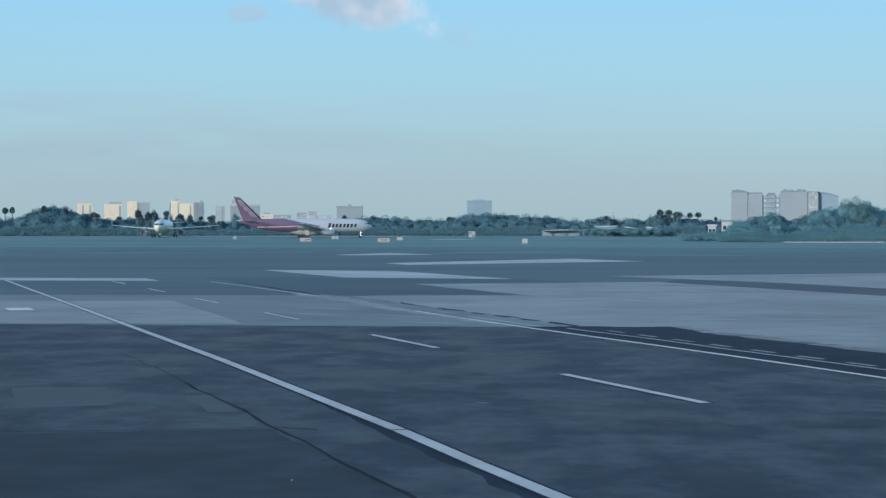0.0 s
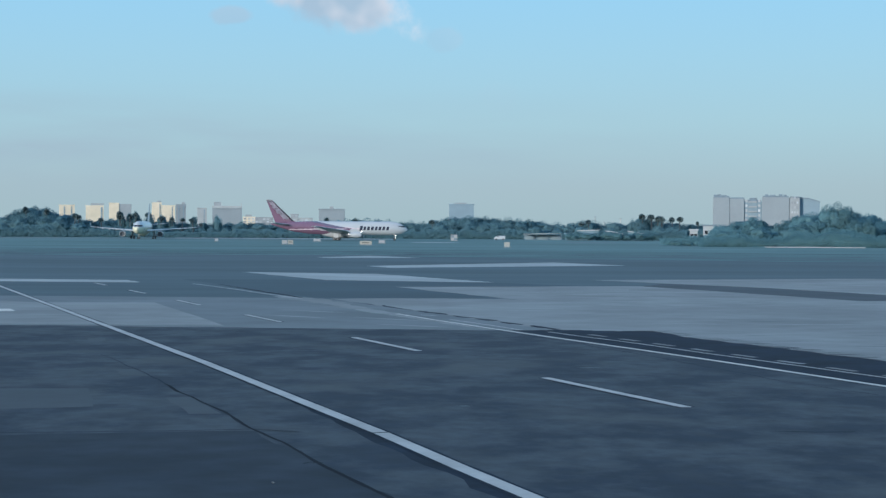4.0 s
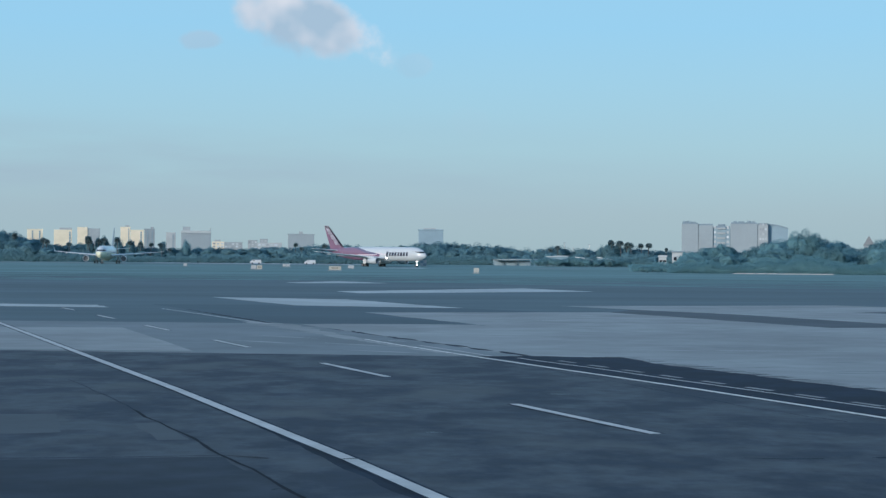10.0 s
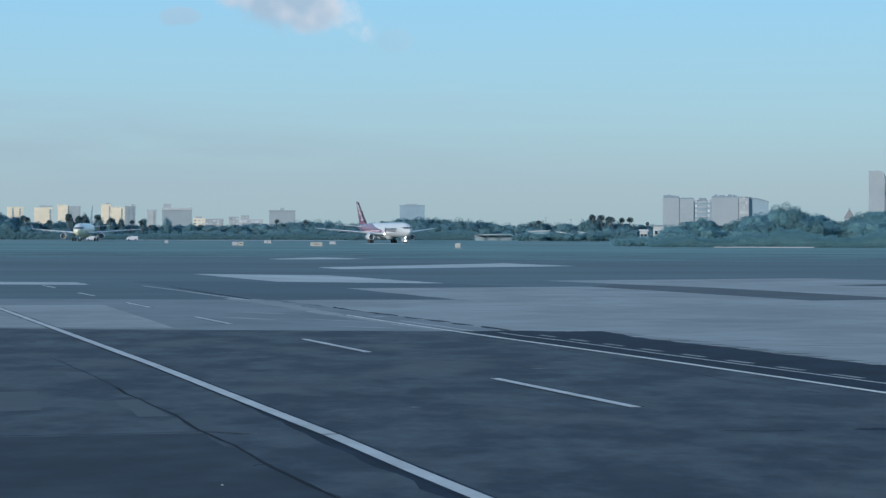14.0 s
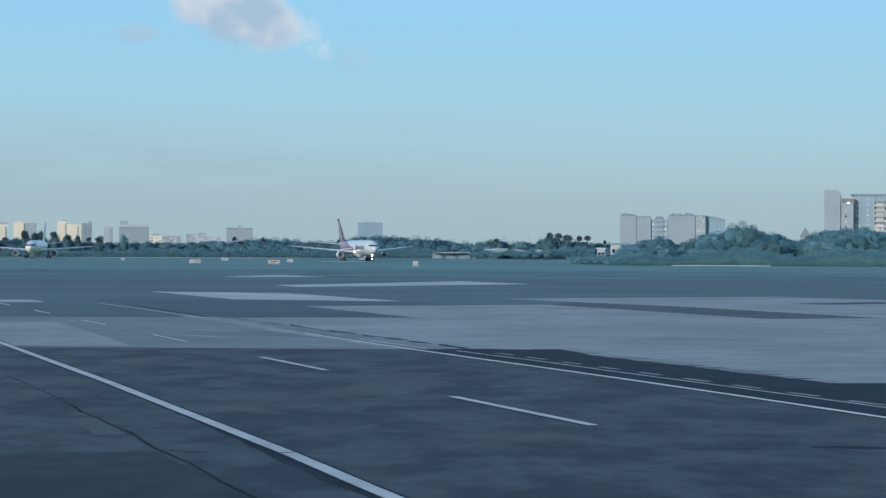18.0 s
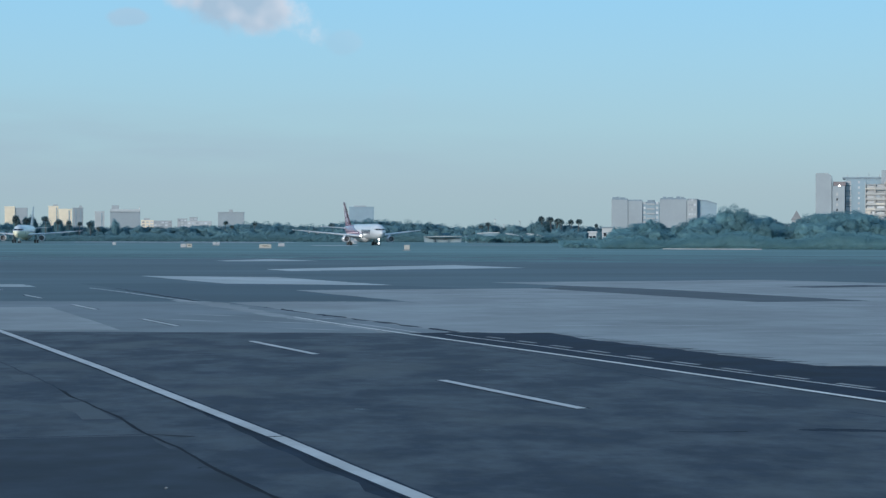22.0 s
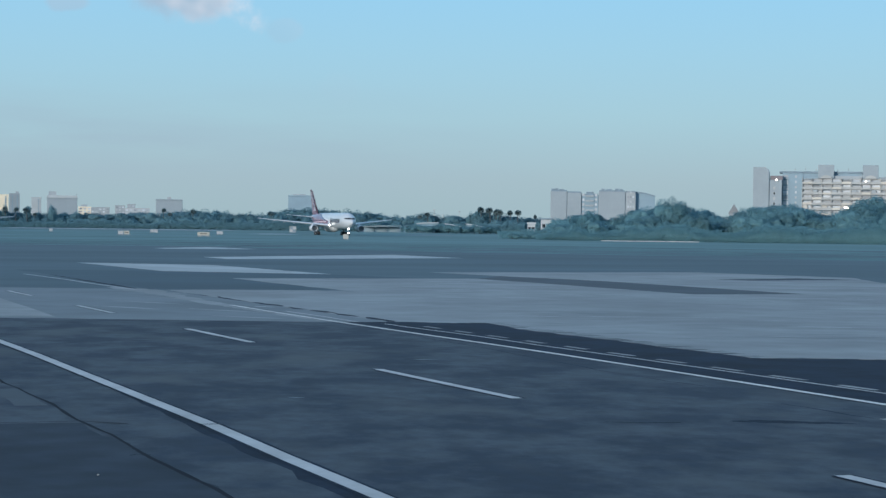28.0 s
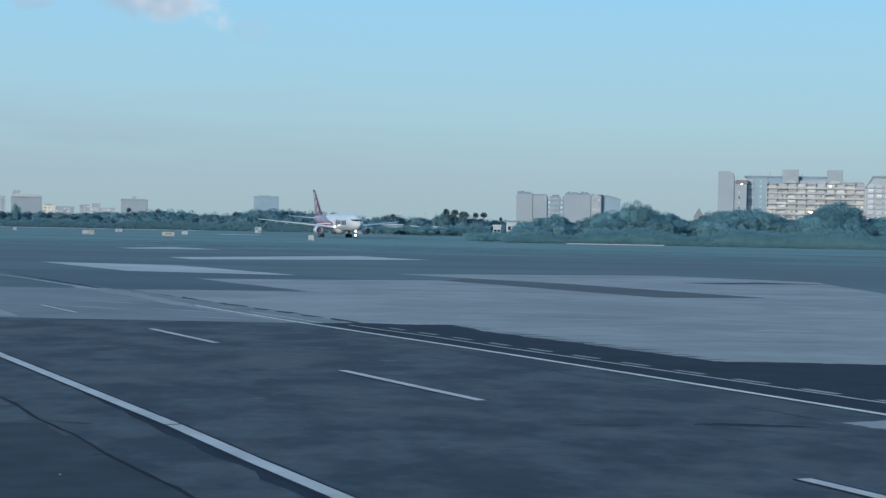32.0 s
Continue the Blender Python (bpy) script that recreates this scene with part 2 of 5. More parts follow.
M_RED = material("haze_dulled_crimson_paint", (0.190, 0.105, 0.160), 0.12, vary=0.08, scale=0.3, detail_scale=2, specular=0.95)
M_MAUVE = material("pale_mauve_paint", (0.62, 0.50, 0.55), 0.4, vary=0.05, scale=0.4, detail_scale=2)
M_NAVY = material("navy_lettering", (0.035, 0.037, 0.060), 0.10, vary=0.05, scale=0.5, specular=1.0)
M_PLUM = material("dark_plum_aircraft_paint", (0.130, 0.110, 0.170), 0.12, vary=0.08, scale=0.3, detail_scale=2, specular=0.95)
M_SCROLL = material("pale_lilac_scroll_paint", (0.52, 0.49, 0.56), 0.3, vary=0.22, scale=1.4, detail_scale=4)
M_GREYWING = material("light_grey_wing_paint", (0.55, 0.57, 0.59), 0.4, vary=0.06, scale=0.4, detail_scale=2)
M_YELLOW = material("pale_yellow_aircraft_paint", (0.64, 0.63, 0.48), 0.4, vary=0.06, scale=0.4, detail_scale=2)
M_METAL = material("bare_metal_lip", (0.55, 0.55, 0.56), 0.3, metal=0.9, vary=0.06, scale=1)
M_DARK = material("haze_lightened_dark", (0.16, 0.165, 0.175), 0.6, vary=0.1, scale=1)
M_TYRE = material("haze_lightened_tyre", (0.045, 0.047, 0.05), 0.85, vary=0.15, scale=3)
M_SLATE = material("slate_nacelle_paint", (0.30, 0.30, 0.33), 0.4, vary=0.06, scale=0.5)
M_WINDOW = material("haze_lightened_glass", (0.42, 0.45, 0.48), 0.25, vary=0.15, scale=0.1, specular=0.6, per_object=0.35)
M_GLASS_DARK = material("dark_window_glass", (0.025, 0.030, 0.038), 0.12, vary=0.1, scale=0.3, specular=0.6)
M_LAMP = glow("landing_lamp", (1.0, 0.97, 0.90), 5.0)
M_SIGN_YELLOW = material("haze_greyed_amber_sign", (0.38, 0.365, 0.32), 0.5, vary=0.1, scale=2)
M_SIGN_PALE = material("pale_sign_face", (0.35, 0.35, 0.325), 0.6, vary=0.12, scale=2)
M_SIGN_WHITE = material("white_sign_face", (0.36, 0.37, 0.38), 0.5, vary=0.06, scale=2)
M_SIGN_INK = material("black_sign_ink", (0.03, 0.03, 0.03), 0.6, vary=0.1, scale=2)
M_STEEL = material("galvanised_steel", (0.35, 0.36, 0.37), 0.5, metal=0.6, vary=0.1, scale=2)
M_WALL_CREAM = material("sunlit_cream_render", (0.74, 0.65, 0.51), 0.85, vary=0.08, scale=0.08, detail_scale=1.0, per_object=0.05)
M_WALL_WHITE = material("weathered_white_render", (0.40, 0.43, 0.445), 0.85, vary=0.08, scale=0.08, detail_scale=1.0)
M_WALL_CONDO = material("grey_beige_render", (0.375, 0.380, 0.372), 0.85, vary=0.10, scale=0.08, detail_scale=1.0, per_object=0.08)
M_WALL_BEIGE = material("sunlit_beige_render", (0.50, 0.470, 0.415), 0.85, vary=0.08, scale=0.08, detail_scale=1.0, per_object=0.08)
M_WALL_GREY = material("grey_render", (0.32, 0.352, 0.372), 0.88, vary=0.08, scale=0.08, detail_scale=1.0)
M_WALL_BLUE = material("blue_grey_render", (0.230, 0.315, 0.372), 0.88, vary=0.08, scale=0.08, detail_scale=1.0)
M_WALL_PINK = material("hazed_concrete_render", (0.270, 0.312, 0.340), 0.88, vary=0.07, scale=0.06, detail_scale=0.8)
M_WALL_SHED = material("dull_grey_sheeting", (0.18, 0.28, 0.34), 0.85, vary=0.1, scale=0.2, detail_scale=1.5)
M_WALL_BLUE_DARK = material("slate_blue_sheeting", (0.17, 0.25, 0.30), 0.85, vary=0.1, scale=0.2, detail_scale=1.5)
M_ROOF = material("dark_roof_felt", (0.19, 0.25, 0.295), 0.9, vary=0.15, scale=0.3)
M_SHINGLE = material("weathered_roof_shingle", (0.20, 0.215, 0.23), 0.9, vary=0.15, scale=0.5)
M_BROWN = material("red_brown_brick", (0.19, 0.17, 0.18), 0.9, vary=0.15, scale=0.5)
M_GLINT = material("sun_catching_window_glass", (0.20, 0.185, 0.16), 0.22, metal=1.0, vary=0.0, scale=0.3)
M_ROOF_WHITE = material("white_sheet_roof", (0.44, 0.48, 0.50), 0.5, vary=0.06, scale=0.2, detail_scale=1.5)

# ---- building tools ----
def height(y):
    """The level of the ground at a distance y ahead."""
    keys = ((-400, 1.12), (0, 0.0), (342, -0.958), (520, -1.40), (640, -1.25), (700, -1.20), (760, -0.95), (900, -0.65), (1200, -0.25), (9000, -0.25))
    for (a, za), (b, zb) in zip(keys, keys[1:]):
        if y <= b:
            return za + (zb - za) * (y - a) / (b - a)
    return -0.25


def spot(bearing, distance):
    a = radians(bearing)
    return Vector((math.sin(a) * distance, math.cos(a) * distance, height(math.cos(a) * distance)))


def top_at(elevation, distance):
    return EYE + distance * math.tan(radians(elevation))


def finish(bm, name, mat, smooth=False):
    me = bpy.data.meshes.new(name)
    bmesh.ops.recalc_face_normals(bm, faces=bm.faces)
    bm.to_mesh(me)
    bm.free()
    for m in (mat if isinstance(mat, (list, tuple)) else [mat]):
        me.materials.append(m)
    if smooth:
        me.polygons.foreach_set("use_smooth", [True] * len(me.polygons))
    return me


def part(name, bm, mat, parent, label="", smooth=False, at=None):
    ob = new(name, finish(bm, name, mat, smooth) if isinstance(bm, bmesh.types.BMesh) else bm)
    ob.parent = parent
    if at is not None:
        ob.matrix_basis = at
    return tagged(ob, label)


def thing(name, m, label, category, group="", kind=""):
    ob = new(name)
    ob.matrix_basis = m
    ob.empty_display_size = 0.5
    return tagged(ob, label, category, group, kind)


def add_box(bm, x0, x1, y0, y1, z0, z1, bevel=0.0, turn=None):
    r = bmesh.ops.create_cube(bm, size=1.0)
    m = Matrix.Translation(((x0 + x1) / 2, (y0 + y1) / 2, (z0 + z1) / 2)) @ Matrix.Diagonal((abs(x1 - x0), abs(y1 - y0), abs(z1 - z0), 1))
    bmesh.ops.transform(bm, matrix=(turn @ m) if turn else m, verts=r["verts"])
    if bevel:
        edges = {e for v in r["verts"] for e in v.link_edges}
        bmesh.ops.bevel(bm, geom=list(edges), offset=bevel, segments=1, affect="EDGES")
    return bm


def box(*a, **k):
    return add_box(bmesh.new(), *a, **k)


def add_tube(bm, a, b, ra, rb=None, n=12, caps=True):
    rb = ra if rb is None else rb
    a, b = Vector(a), Vector(b)
    q = (b - a).to_track_quat("Z", "Y").to_matrix()
    rings = []
    for p, r in ((a, ra), (b, rb)):
        rings.append([bm.verts.new(p + q @ Vector((r * math.cos(2 * math.pi * i / n), r * math.sin(2 * math.pi * i / n), 0))) for i in range(n)])
    for i in range(n):
        bm.faces.new((rings[0][i], rings[0][(i + 1) % n], rings[1][(i + 1) % n], rings[1][i]))
    if caps:
        bm.faces.new(rings[0][::-1])
        bm.faces.new(rings[1])
    return bm


def tube(*a, **k):
    return add_tube(bmesh.new(), *a, **k)


def lathe(profile, axis_at, n=28, close=False):
    """Rings round an axis along x: profile of (x, radius), axis_at (y, z)."""
    bm = bmesh.new()
    rings = []
    for x, r in profile:
        rings.append([bm.verts.new((x, axis_at[0] + r * math.cos(2 * math.pi * i / n), axis_at[1] + r * math.sin(2 * math.pi * i / n))) for i in range(n)])
    for a, b in zip(rings, rings[1:]):
        for i in range(n):
            bm.faces.new((a[i], a[(i + 1) % n], b[(i + 1) % n], b[i]))
    if close:
        bm.faces.new(rings[0])
        bm.faces.new(rings[-1][::-1])
    return bm


def solid(sections):
    """A closed skin over sections with equally many points each."""
    bm = bmesh.new()
    rings = [[bm.verts.new(p) for p in s] for s in sections]
    n = len(rings[0])
    for a, b in zip(rings, rings[1:]):
        for i in range(n):
            bm.faces.new((a[i], a[(i + 1) % n], b[(i + 1) % n], b[i]))
    bm.faces.new(rings[0])
    bm.faces.new(rings[-1][::-1])
    return bm


def foil(lead, trail, y, z, thick, upright=False):
    """A wing section from leading to trailing edge, its thickness across z (or across y where it stands upright)."""
    shape = ((0, 0), (0.04, 0.45), (0.15, 0.85), (0.35, 1.0), (0.65, 0.65), (1, 0.04), (1, -0.04), (0.65, -0.45), (0.35, -0.75), (0.15, -0.65), (0.04, -0.4))
    out = []
    for s, h in shape:
        x = lead + (trail - lead) * s
        out.append((x, y + h * thick / 2, z) if upright else (x, y, z + h * thick / 2))
    return out


# ---- the apron and its markings ----
ROAD = Vector((-0.2917, 0.9565))
ACROSS = Vector((0.9565, 0.2917))


def on_apron(v, u, lift=0.0):
    """A point across and along the service road's direction, in plan units of 0.9 m."""
    p = (ACROSS * v + ROAD * u) * 0.9
    return Vector((p.x, p.y, -0.0028 * p.y + lift))


def sheet(corners, lift, cut=1, ragged=0.0):
    """A thin flat slab over the corners (v, u) of a convex outline, its edges cut in pieces and a little uneven."""
    bm = bmesh.new()
    rim = []
    for (a, b), (c, d) in zip(corners, corners[1:] + corners[:1]):
        for i in range(cut):
            s = i / cut
            rim.append((a + (c - a) * s + (random.uniform(-ragged, ragged) if i else 0), b + (d - b) * s + (random.uniform(-ragged, ragged) if i else 0)))
    low = [bm.verts.new(on_apron(v, u, lift - 0.006)) for v, u in rim]
    high = [bm.verts.new(on_apron(v, u, lift)) for v, u in rim]
    bm.faces.new(high)
    for i in range(len(rim)):
        bm.faces.new((low[i], low[(i + 1) % len(rim)], high[(i + 1) % len(rim)], high[i]))
    return bm


def ribbon(points, width, lift, jitter=0.0):
    """A flat strip along points (v, u), or (v, u, width); its width and line a little uneven."""
    bm = bmesh.new()
    fine = []
    full = [p if len(p) == 3 else (*p, width) for p in points]
    for a, b in zip(full, full[1:]):
        k = max(2, int(math.hypot(b[0] - a[0], b[1] - a[1]) / 0.5))
        fine += [tuple(a[j] + (b[j] - a[j]) * i / k for j in range(3)) for i in range(k)]
    fine.append(full[-1])
    last = None
    for i, (v, u, w) in enumerate(fine):
        a, b = fine[max(0, i - 1)], fine[min(len(fine) - 1, i + 1)]
        along = Vector((b[0] - a[0], b[1] - a[1])).normalized()
        side = Vector((along.y, -along.x))
        off = jitter * noise.noise((u * 0.9, v * 0.9, 3.1)) * 2
        w = w * (1 + (0.9 * noise.noise((u * 1.7, 7.7, v * 1.7)) if jitter > 0.03 else 0)) / 2
        pair = [bm.verts.new(on_apron(v + side.x * d, u + side.y * d, lift)) for d in (off - w, off + w)]
        if last:
            bm.faces.new((last[0], last[1], pair[1], pair[0]))
        last = pair
    return bm


def build_ground():
    bm = bmesh.new()
    xs = [-4500, -1500, -600, -250, -100, 0, 100, 250, 600, 1500, 4500]
    ys = [-400, -100, 0, 150, 290, 342, 450, 520, 580, 640, 700, 760, 830, 900, 1050, 1200, 1800, 3000, 4900]
    grid = [[bm.verts.new((x, y, height(y) - 0.012)) for x in xs] for y in ys]
    for a, b in zip(grid, grid[1:]):
        for i in range(len(xs) - 1):
            bm.faces.new((a[i], a[i + 1], b[i + 1], b[i]))
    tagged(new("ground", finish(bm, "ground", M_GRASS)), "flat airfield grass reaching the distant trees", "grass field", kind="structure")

    # asphalt apron, with an uneven far edge against the grass
    bm = bmesh.new()
    far = []
    edge = ((-420, 337), (-126, 337), (-45, 335), (22, 326), (56, 293), (74, 286), (90, 261), (135, 236), (420, 200))
    for (xa, ya), (xb, yb) in zip(edge, edge[1:]):
        k = max(1, int((xb - xa) / 6))
        for i in range(k):
            x = xa + (xb - xa) * i / k
            far.append((x, min(340, ya + (yb - ya) * i / k + 2.5 * noise.noise((x * 0.05, 0.3, 1)))))
    verts = [bm.verts.new((x, y, -0.0028 * y)) for x, y in far]
    base = [bm.verts.new((x, -100, 0.28)) for x, y in far]
    for i in range(len(far) - 1):
        bm.faces.new((base[i], base[i + 1], verts[i + 1], verts[i]))
    apron = tagged(new("apron", finish(bm, "apron", M_ASPHALT)), "dark worn asphalt apron with faded road markings", "apron", kind="structure")

    # concrete bays between asphalt strips
    bays = (
        ("concrete_bay", M_CONCRETE_DARK, [(-40, 68), (3.2, 52.6), (16.2, 46.9), (17.9, 46.7), (17.8, 73.0), (5.0, 78.0), (-40, 92)]),
        ("concrete_bay", M_CONCRETE, [(17.9, 47.05), (19.4, 45.85), (20.7, 45.9), (25.8, 66.2), (25.0, 70.9), (20.9, 72.4), (18.0, 72.2)]),
        ("concrete_bay", M_CONCRETE, [(20.1, 31.9), (21.2, 31.6), (23.3, 30.5), (70.0, 19.0), (55.0, 66.2), (25.2, 66.2), (20.3, 46.0), (20.02, 42.5)]),
        ("concrete_bay", M_CONCRETE, [(25.2, 66.2), (38.8, 66.2), (38.9, 88.9), (25.5, 88.9)]),
        ("concrete_bay", M_CONCRETE, [(44.3, 66.2), (54.0, 66.2), (54.8, 72.2), (64.7, 92.0), (61.6, 104.6), (41.6, 102.2), (42.6, 94.7), (44.3, 85.0)]),
        ("concrete_bay", M_CONCRETE_FAR, [(25.5, 103.5), (33.7, 97.4), (33.4, 120.7), (25.4, 127.3)]),
        ("concrete_bay", M_CONCRETE_FAR, [(41.2, 145.0), (67.2, 157.0), (67.8, 177.0), (41.6, 154.0)]),
        ("concrete_bay", M_CONCRETE_FAR, [(53.0, 213.0), (65.0, 216.0), (65.0, 238.0), (53.0, 220.0)]),
        ("concrete_bay", M_CONCRETE_FAR, [(-30, 119.0), (14.2, 99.0), (14.2, 104.5), (-30, 130.0)]),
    )
    for i, (name, mat, corners) in enumerate(bays):
        part(name, sheet(corners, 0.0020 + 0.0002 * i, cut=14, ragged=0.12), mat, apron, "pale grey concrete bay")
    part("concrete_bay", sheet([(-3.2, 70.5), (3.2, 53.4), (9.6, 50.8), (10.4, 69.0), (6.2, 69.8), (5.1, 71.6)], 0.0042, cut=6, ragged=0.05), M_CONCRETE, apron, "cleaner pale concrete bay")
    part("asphalt_strip", sheet([(54.0, 86.0), (62.5, 87.4), (60.0, 90.6), (53.0, 88.0)], 0.0042, cut=8, ragged=0.1), M_ASPHALT, apron, "dark asphalt strip")

    part("asphalt_strip", sheet([(38.95, 66.3), (44.2, 66.3), (44.2, 85.0), (42.5, 94.0), (38.95, 88.8)], 0.0016, cut=10, ragged=0.08), M_ASPHALT_OLD, apron, "dark asphalt strip between the bays")

    # a newer, blacker strip beside the boundary line, and the far half of the apron, haze in its colour
    part("asphalt_strip", sheet([(16.78, 12.0), (26.0, 12.0), (23.1, 30.5), (20.4, 31.7), (20.5, 45.7), (18.2, 46.9), (16.72, 46.6)], 0.0012, cut=14, ragged=0.06), M_ASPHALT_NEW, apron, "newer black asphalt strip")
    bm = bmesh.new()
    rim = [(-420, 62), (60, 62), (75, 62), (420, 62)]
    near = [bm.verts.new((x, y, -0.0028 * y + 0.001)) for x, y in rim]
    back = [bm.verts.new((x, y, -0.0028 * y + 0.001)) for x, y in ((-420, 334), (22, 323), (63, 286), (420, 198))]
    for i in range(3):
        bm.faces.new((near[i], near[i + 1], back[i + 1], back[i]))
    part("asphalt_field", bm, M_ASPHALT_PALE, apron, "far asphalt with the haze put into its colour")

    part("asphalt_strip", sheet([(17.6, 73.2), (25.0, 71.2), (26.0, 89.0), (36.0, 88.5), (33.6, 97.0), (25.3, 102.5), (17.6, 106.0)], 0.0016, cut=10, ragged=0.1), M_ASPHALT_MID, apron, "mid-tone asphalt between the bays")

    # a strip in a tone between asphalt and grass, added to soften the far edge
    bm = bmesh.new()
    last = None
    for x, y in far:
        depth = 16 + 26 * abs(noise.noise((x * 0.02, 4.4, 0))) + 8 * noise.noise((x * 0.11, 1.4, 0))
        pair = [bm.verts.new((x, y - depth, -0.0028 * (y - depth) + 0.004)), bm.verts.new((x, y, -0.0028 * y + 0.004))]
        if last:
            bm.faces.new((last[0], pair[0], pair[1], last[1]))
        last = pair
    part("edge_blend_strip", bm, M_EDGE_BLEND, apron, "strip in a tone between asphalt and grass, over the apron's edge")

    # grass-coloured patches, sparser towards the camera, added for the hazy fade into the grass
    rng = random.Random(17)
    bm = bmesh.new()
    for _ in range(1500):
        x = rng.uniform(-105, 150)
        rim = next(ya + (yb - ya) * (x - xa) / (xb - xa) for (xa, ya), (xb, yb) in zip(edge, edge[1:]) if x <= xb)
        y = rim - 22 - 105 * rng.random() ** 2.2
        v, u = (ACROSS.x * x + ACROSS.y * y) / 0.9, (ROAD.x * x + ROAD.y * y) / 0.9
        if 36 < v < 72 and 140 < u < 245 or y < 165:
            continue
        a, d, z = rng.uniform(2.5, 11), rng.uniform(0.5, 2.2), rng.uniform(0.0042, 0.0062)
        ring = [bm.verts.new((x + a * p * rng.uniform(0.8, 1.2), y + d * q, -0.0028 * (y + d * q) + z)) for p, q in ((-1, 0), (-0.4, -0.9), (0.45, -1), (1, 0.1), (0.5, 1), (-0.5, 0.8))]
        bm.faces.new(ring)
    part("fade_patches", bm, M_GRASS, apron, "flat grass-coloured patches that fade the asphalt into the field")

    # patches in the asphalt
    for corners in ([(4.45, 28.3), (4.82, 28.4), (4.81, 25.6), (4.35, 25.65)], [(2.0, 30.7), (3.5, 30.4), (3.2, 27.1), (1.8, 27.0)],
                    [(4.5, 34.5), (4.84, 34.6), (4.83, 32.85), (4.4, 32.95)], [(5.19, 45.3), (5.58, 45.2), (5.47, 44.0), (5.12, 44.1)]):
        part("asphalt_patch", sheet(corners, 0.0018, cut=6, ragged=0.03), M_ASPHALT_OLD, apron, "greyed square asphalt repair")

    part("asphalt_patch", sheet([(-8.0, 24.6), (4.8, 23.2), (4.82, 8.0), (-8.0, 8.0)], 0.0009, cut=20, ragged=0.08), M_ASPHALT_DARK, apron, "darker asphalt left of the crack")

    part("asphalt_patch", sheet([(15.2, 20.8), (16.25, 20.95), (16.25, 18.9), (15.6, 19.5), (15.2, 20.2)], 0.0018, cut=9, ragged=0.05), M_CONCRETE, apron, "pale concrete repair beside the edge line")
    part("asphalt_patch", sheet([(13.0, 21.1), (13.5, 21.15), (14.4, 20.55), (14.5, 20.3), (13.6, 20.65)], 0.0019, cut=9, ragged=0.05), M_ASPHALT_NEW, apron, "dark oil stain")

    # small pale scuffs
    for v, u, n, wide in ((8.38, 25.9, 0.25, 0.07), (13.15, 33.05, 0.50, 0.14)):
        pts = [(v, u, 0.01), (v + n * 0.45 * ACROSS.x, u + n * 0.45 * ROAD.x, wide), (v + n * ACROSS.x, u + n * ROAD.x, 0.01)]
        part("dust_smear", ribbon(pts, wide, 0.0008, 0.05), M_CONCRETE_DARK, apron, "small pale scuff on the asphalt")

    # tar seams and cracks
    part("tar_seam", ribbon([(4.86, 31.0), (4.85, 27.9), (4.86, 25.8), (4.81, 23.6), (4.86, 21.8), (4.79, 19.4), (4.81, 18.0), (4.79, 16.4), (4.82, 12.0)], 0.052, 0.002, 0.031), M_TAR, apron, "black tar-filled crack")
    part("tar_seam", ribbon([(4.76, 39.0), (4.86, 34.4), (4.89, 31.9), (4.86, 31.02)], 0.022, 0.004, 0.03), M_ASPHALT_NEW, apron, "fine crack running out")
    for pts in ([(4.82, 19.7), (4.70, 19.78), (4.62, 19.7)], [(4.8, 23.42), (5.1, 23.1), (5.3, 22.9)]):
        part("tar_seam", ribbon(pts, 0.03, 0.004, 0.035), M_TAR, apron, "thin side crack")
    part("tar_seam", ribbon([(6.30, 31.0, 0.02), (6.27, 28.5, 0.06), (6.20, 26.0, 0.12), (6.12, 23.4, 0.16), (6.05, 21.5, 0.17), (5.99, 19.8, 0.18), (5.95, 18.0, 0.19), (5.89, 16.1, 0.22), (5.76, 9.0, 0.26)], 0.2, 0.0014, 0.031), M_ASPHALT_NEW, apron, "black tar seam beside the edge line")
    part("tar_seam", ribbon([(5.1, 66.5), (5.04, 62.0), (4.92, 52.6)], 0.035, 0.004, 0.014), M_ASPHALT_NEW, apron, "fine dark crack")
    part("tar_seam", ribbon([(-4.0, 24.3), (1.74, 23.8), (3.1, 23.58), (4.1, 23.46), (4.77, 23.44)], 0.045, 0.0014, 0.03), M_ASPHALT_NEW, apron, "thin black crack")
    part("tar_seam", ribbon([(16.25, 44.0), (15.99, 36.3), (15.69, 32.4), (15.46, 29.2), (15.6, 26.1)], 0.035, 0.0014, 0.05), M_ASPHALT_NEW, apron, "thin black crack")
    part("tar_seam", ribbon([(15.12, 23.1), (15.15, 21.4), (15.2, 20.9)], 0.05, 0.0014, 0.05), M_ASPHALT_NEW, apron, "thin black crack")
    part("tar_seam", ribbon([(11.3, 21.45), (11.8, 21.2), (12.3, 21.15)], 0.05, 0.0014, 0.05), M_TAR, apron, "thin black crack")
    part("tar_seam", ribbon([(17.63, 95.0, 0.10), (17.29, 82.3, 0.26), (17.13, 73.5, 0.20)], 0.2, 0.0060, 0.06), M_ASPHALT_NEW, apron, "dark joint beside the edge line")
    for pts in ([(18.1, 64.9, 0.1), (18.0, 63.4, 0.3), (17.9, 61.8, 0.1)], [(17.96, 59.8, 0.1), (17.98, 58.2, 0.34), (18.0, 56.6, 0.1)], [(18.0, 56.0, 0.08), (18.05, 54.4, 0.3)],
                [(18.06, 53.9, 0.1), (18.1, 53.0, 0.36), (18.16, 52.0, 0.1)], [(18.0, 51.7, 0.1), (18.0, 50.8, 0.4), (18.05, 49.6, 0.1)], [(18.2, 49.2, 0.1), (18.1, 48.0, 0.4), (18.1, 46.9, 0.5)]):
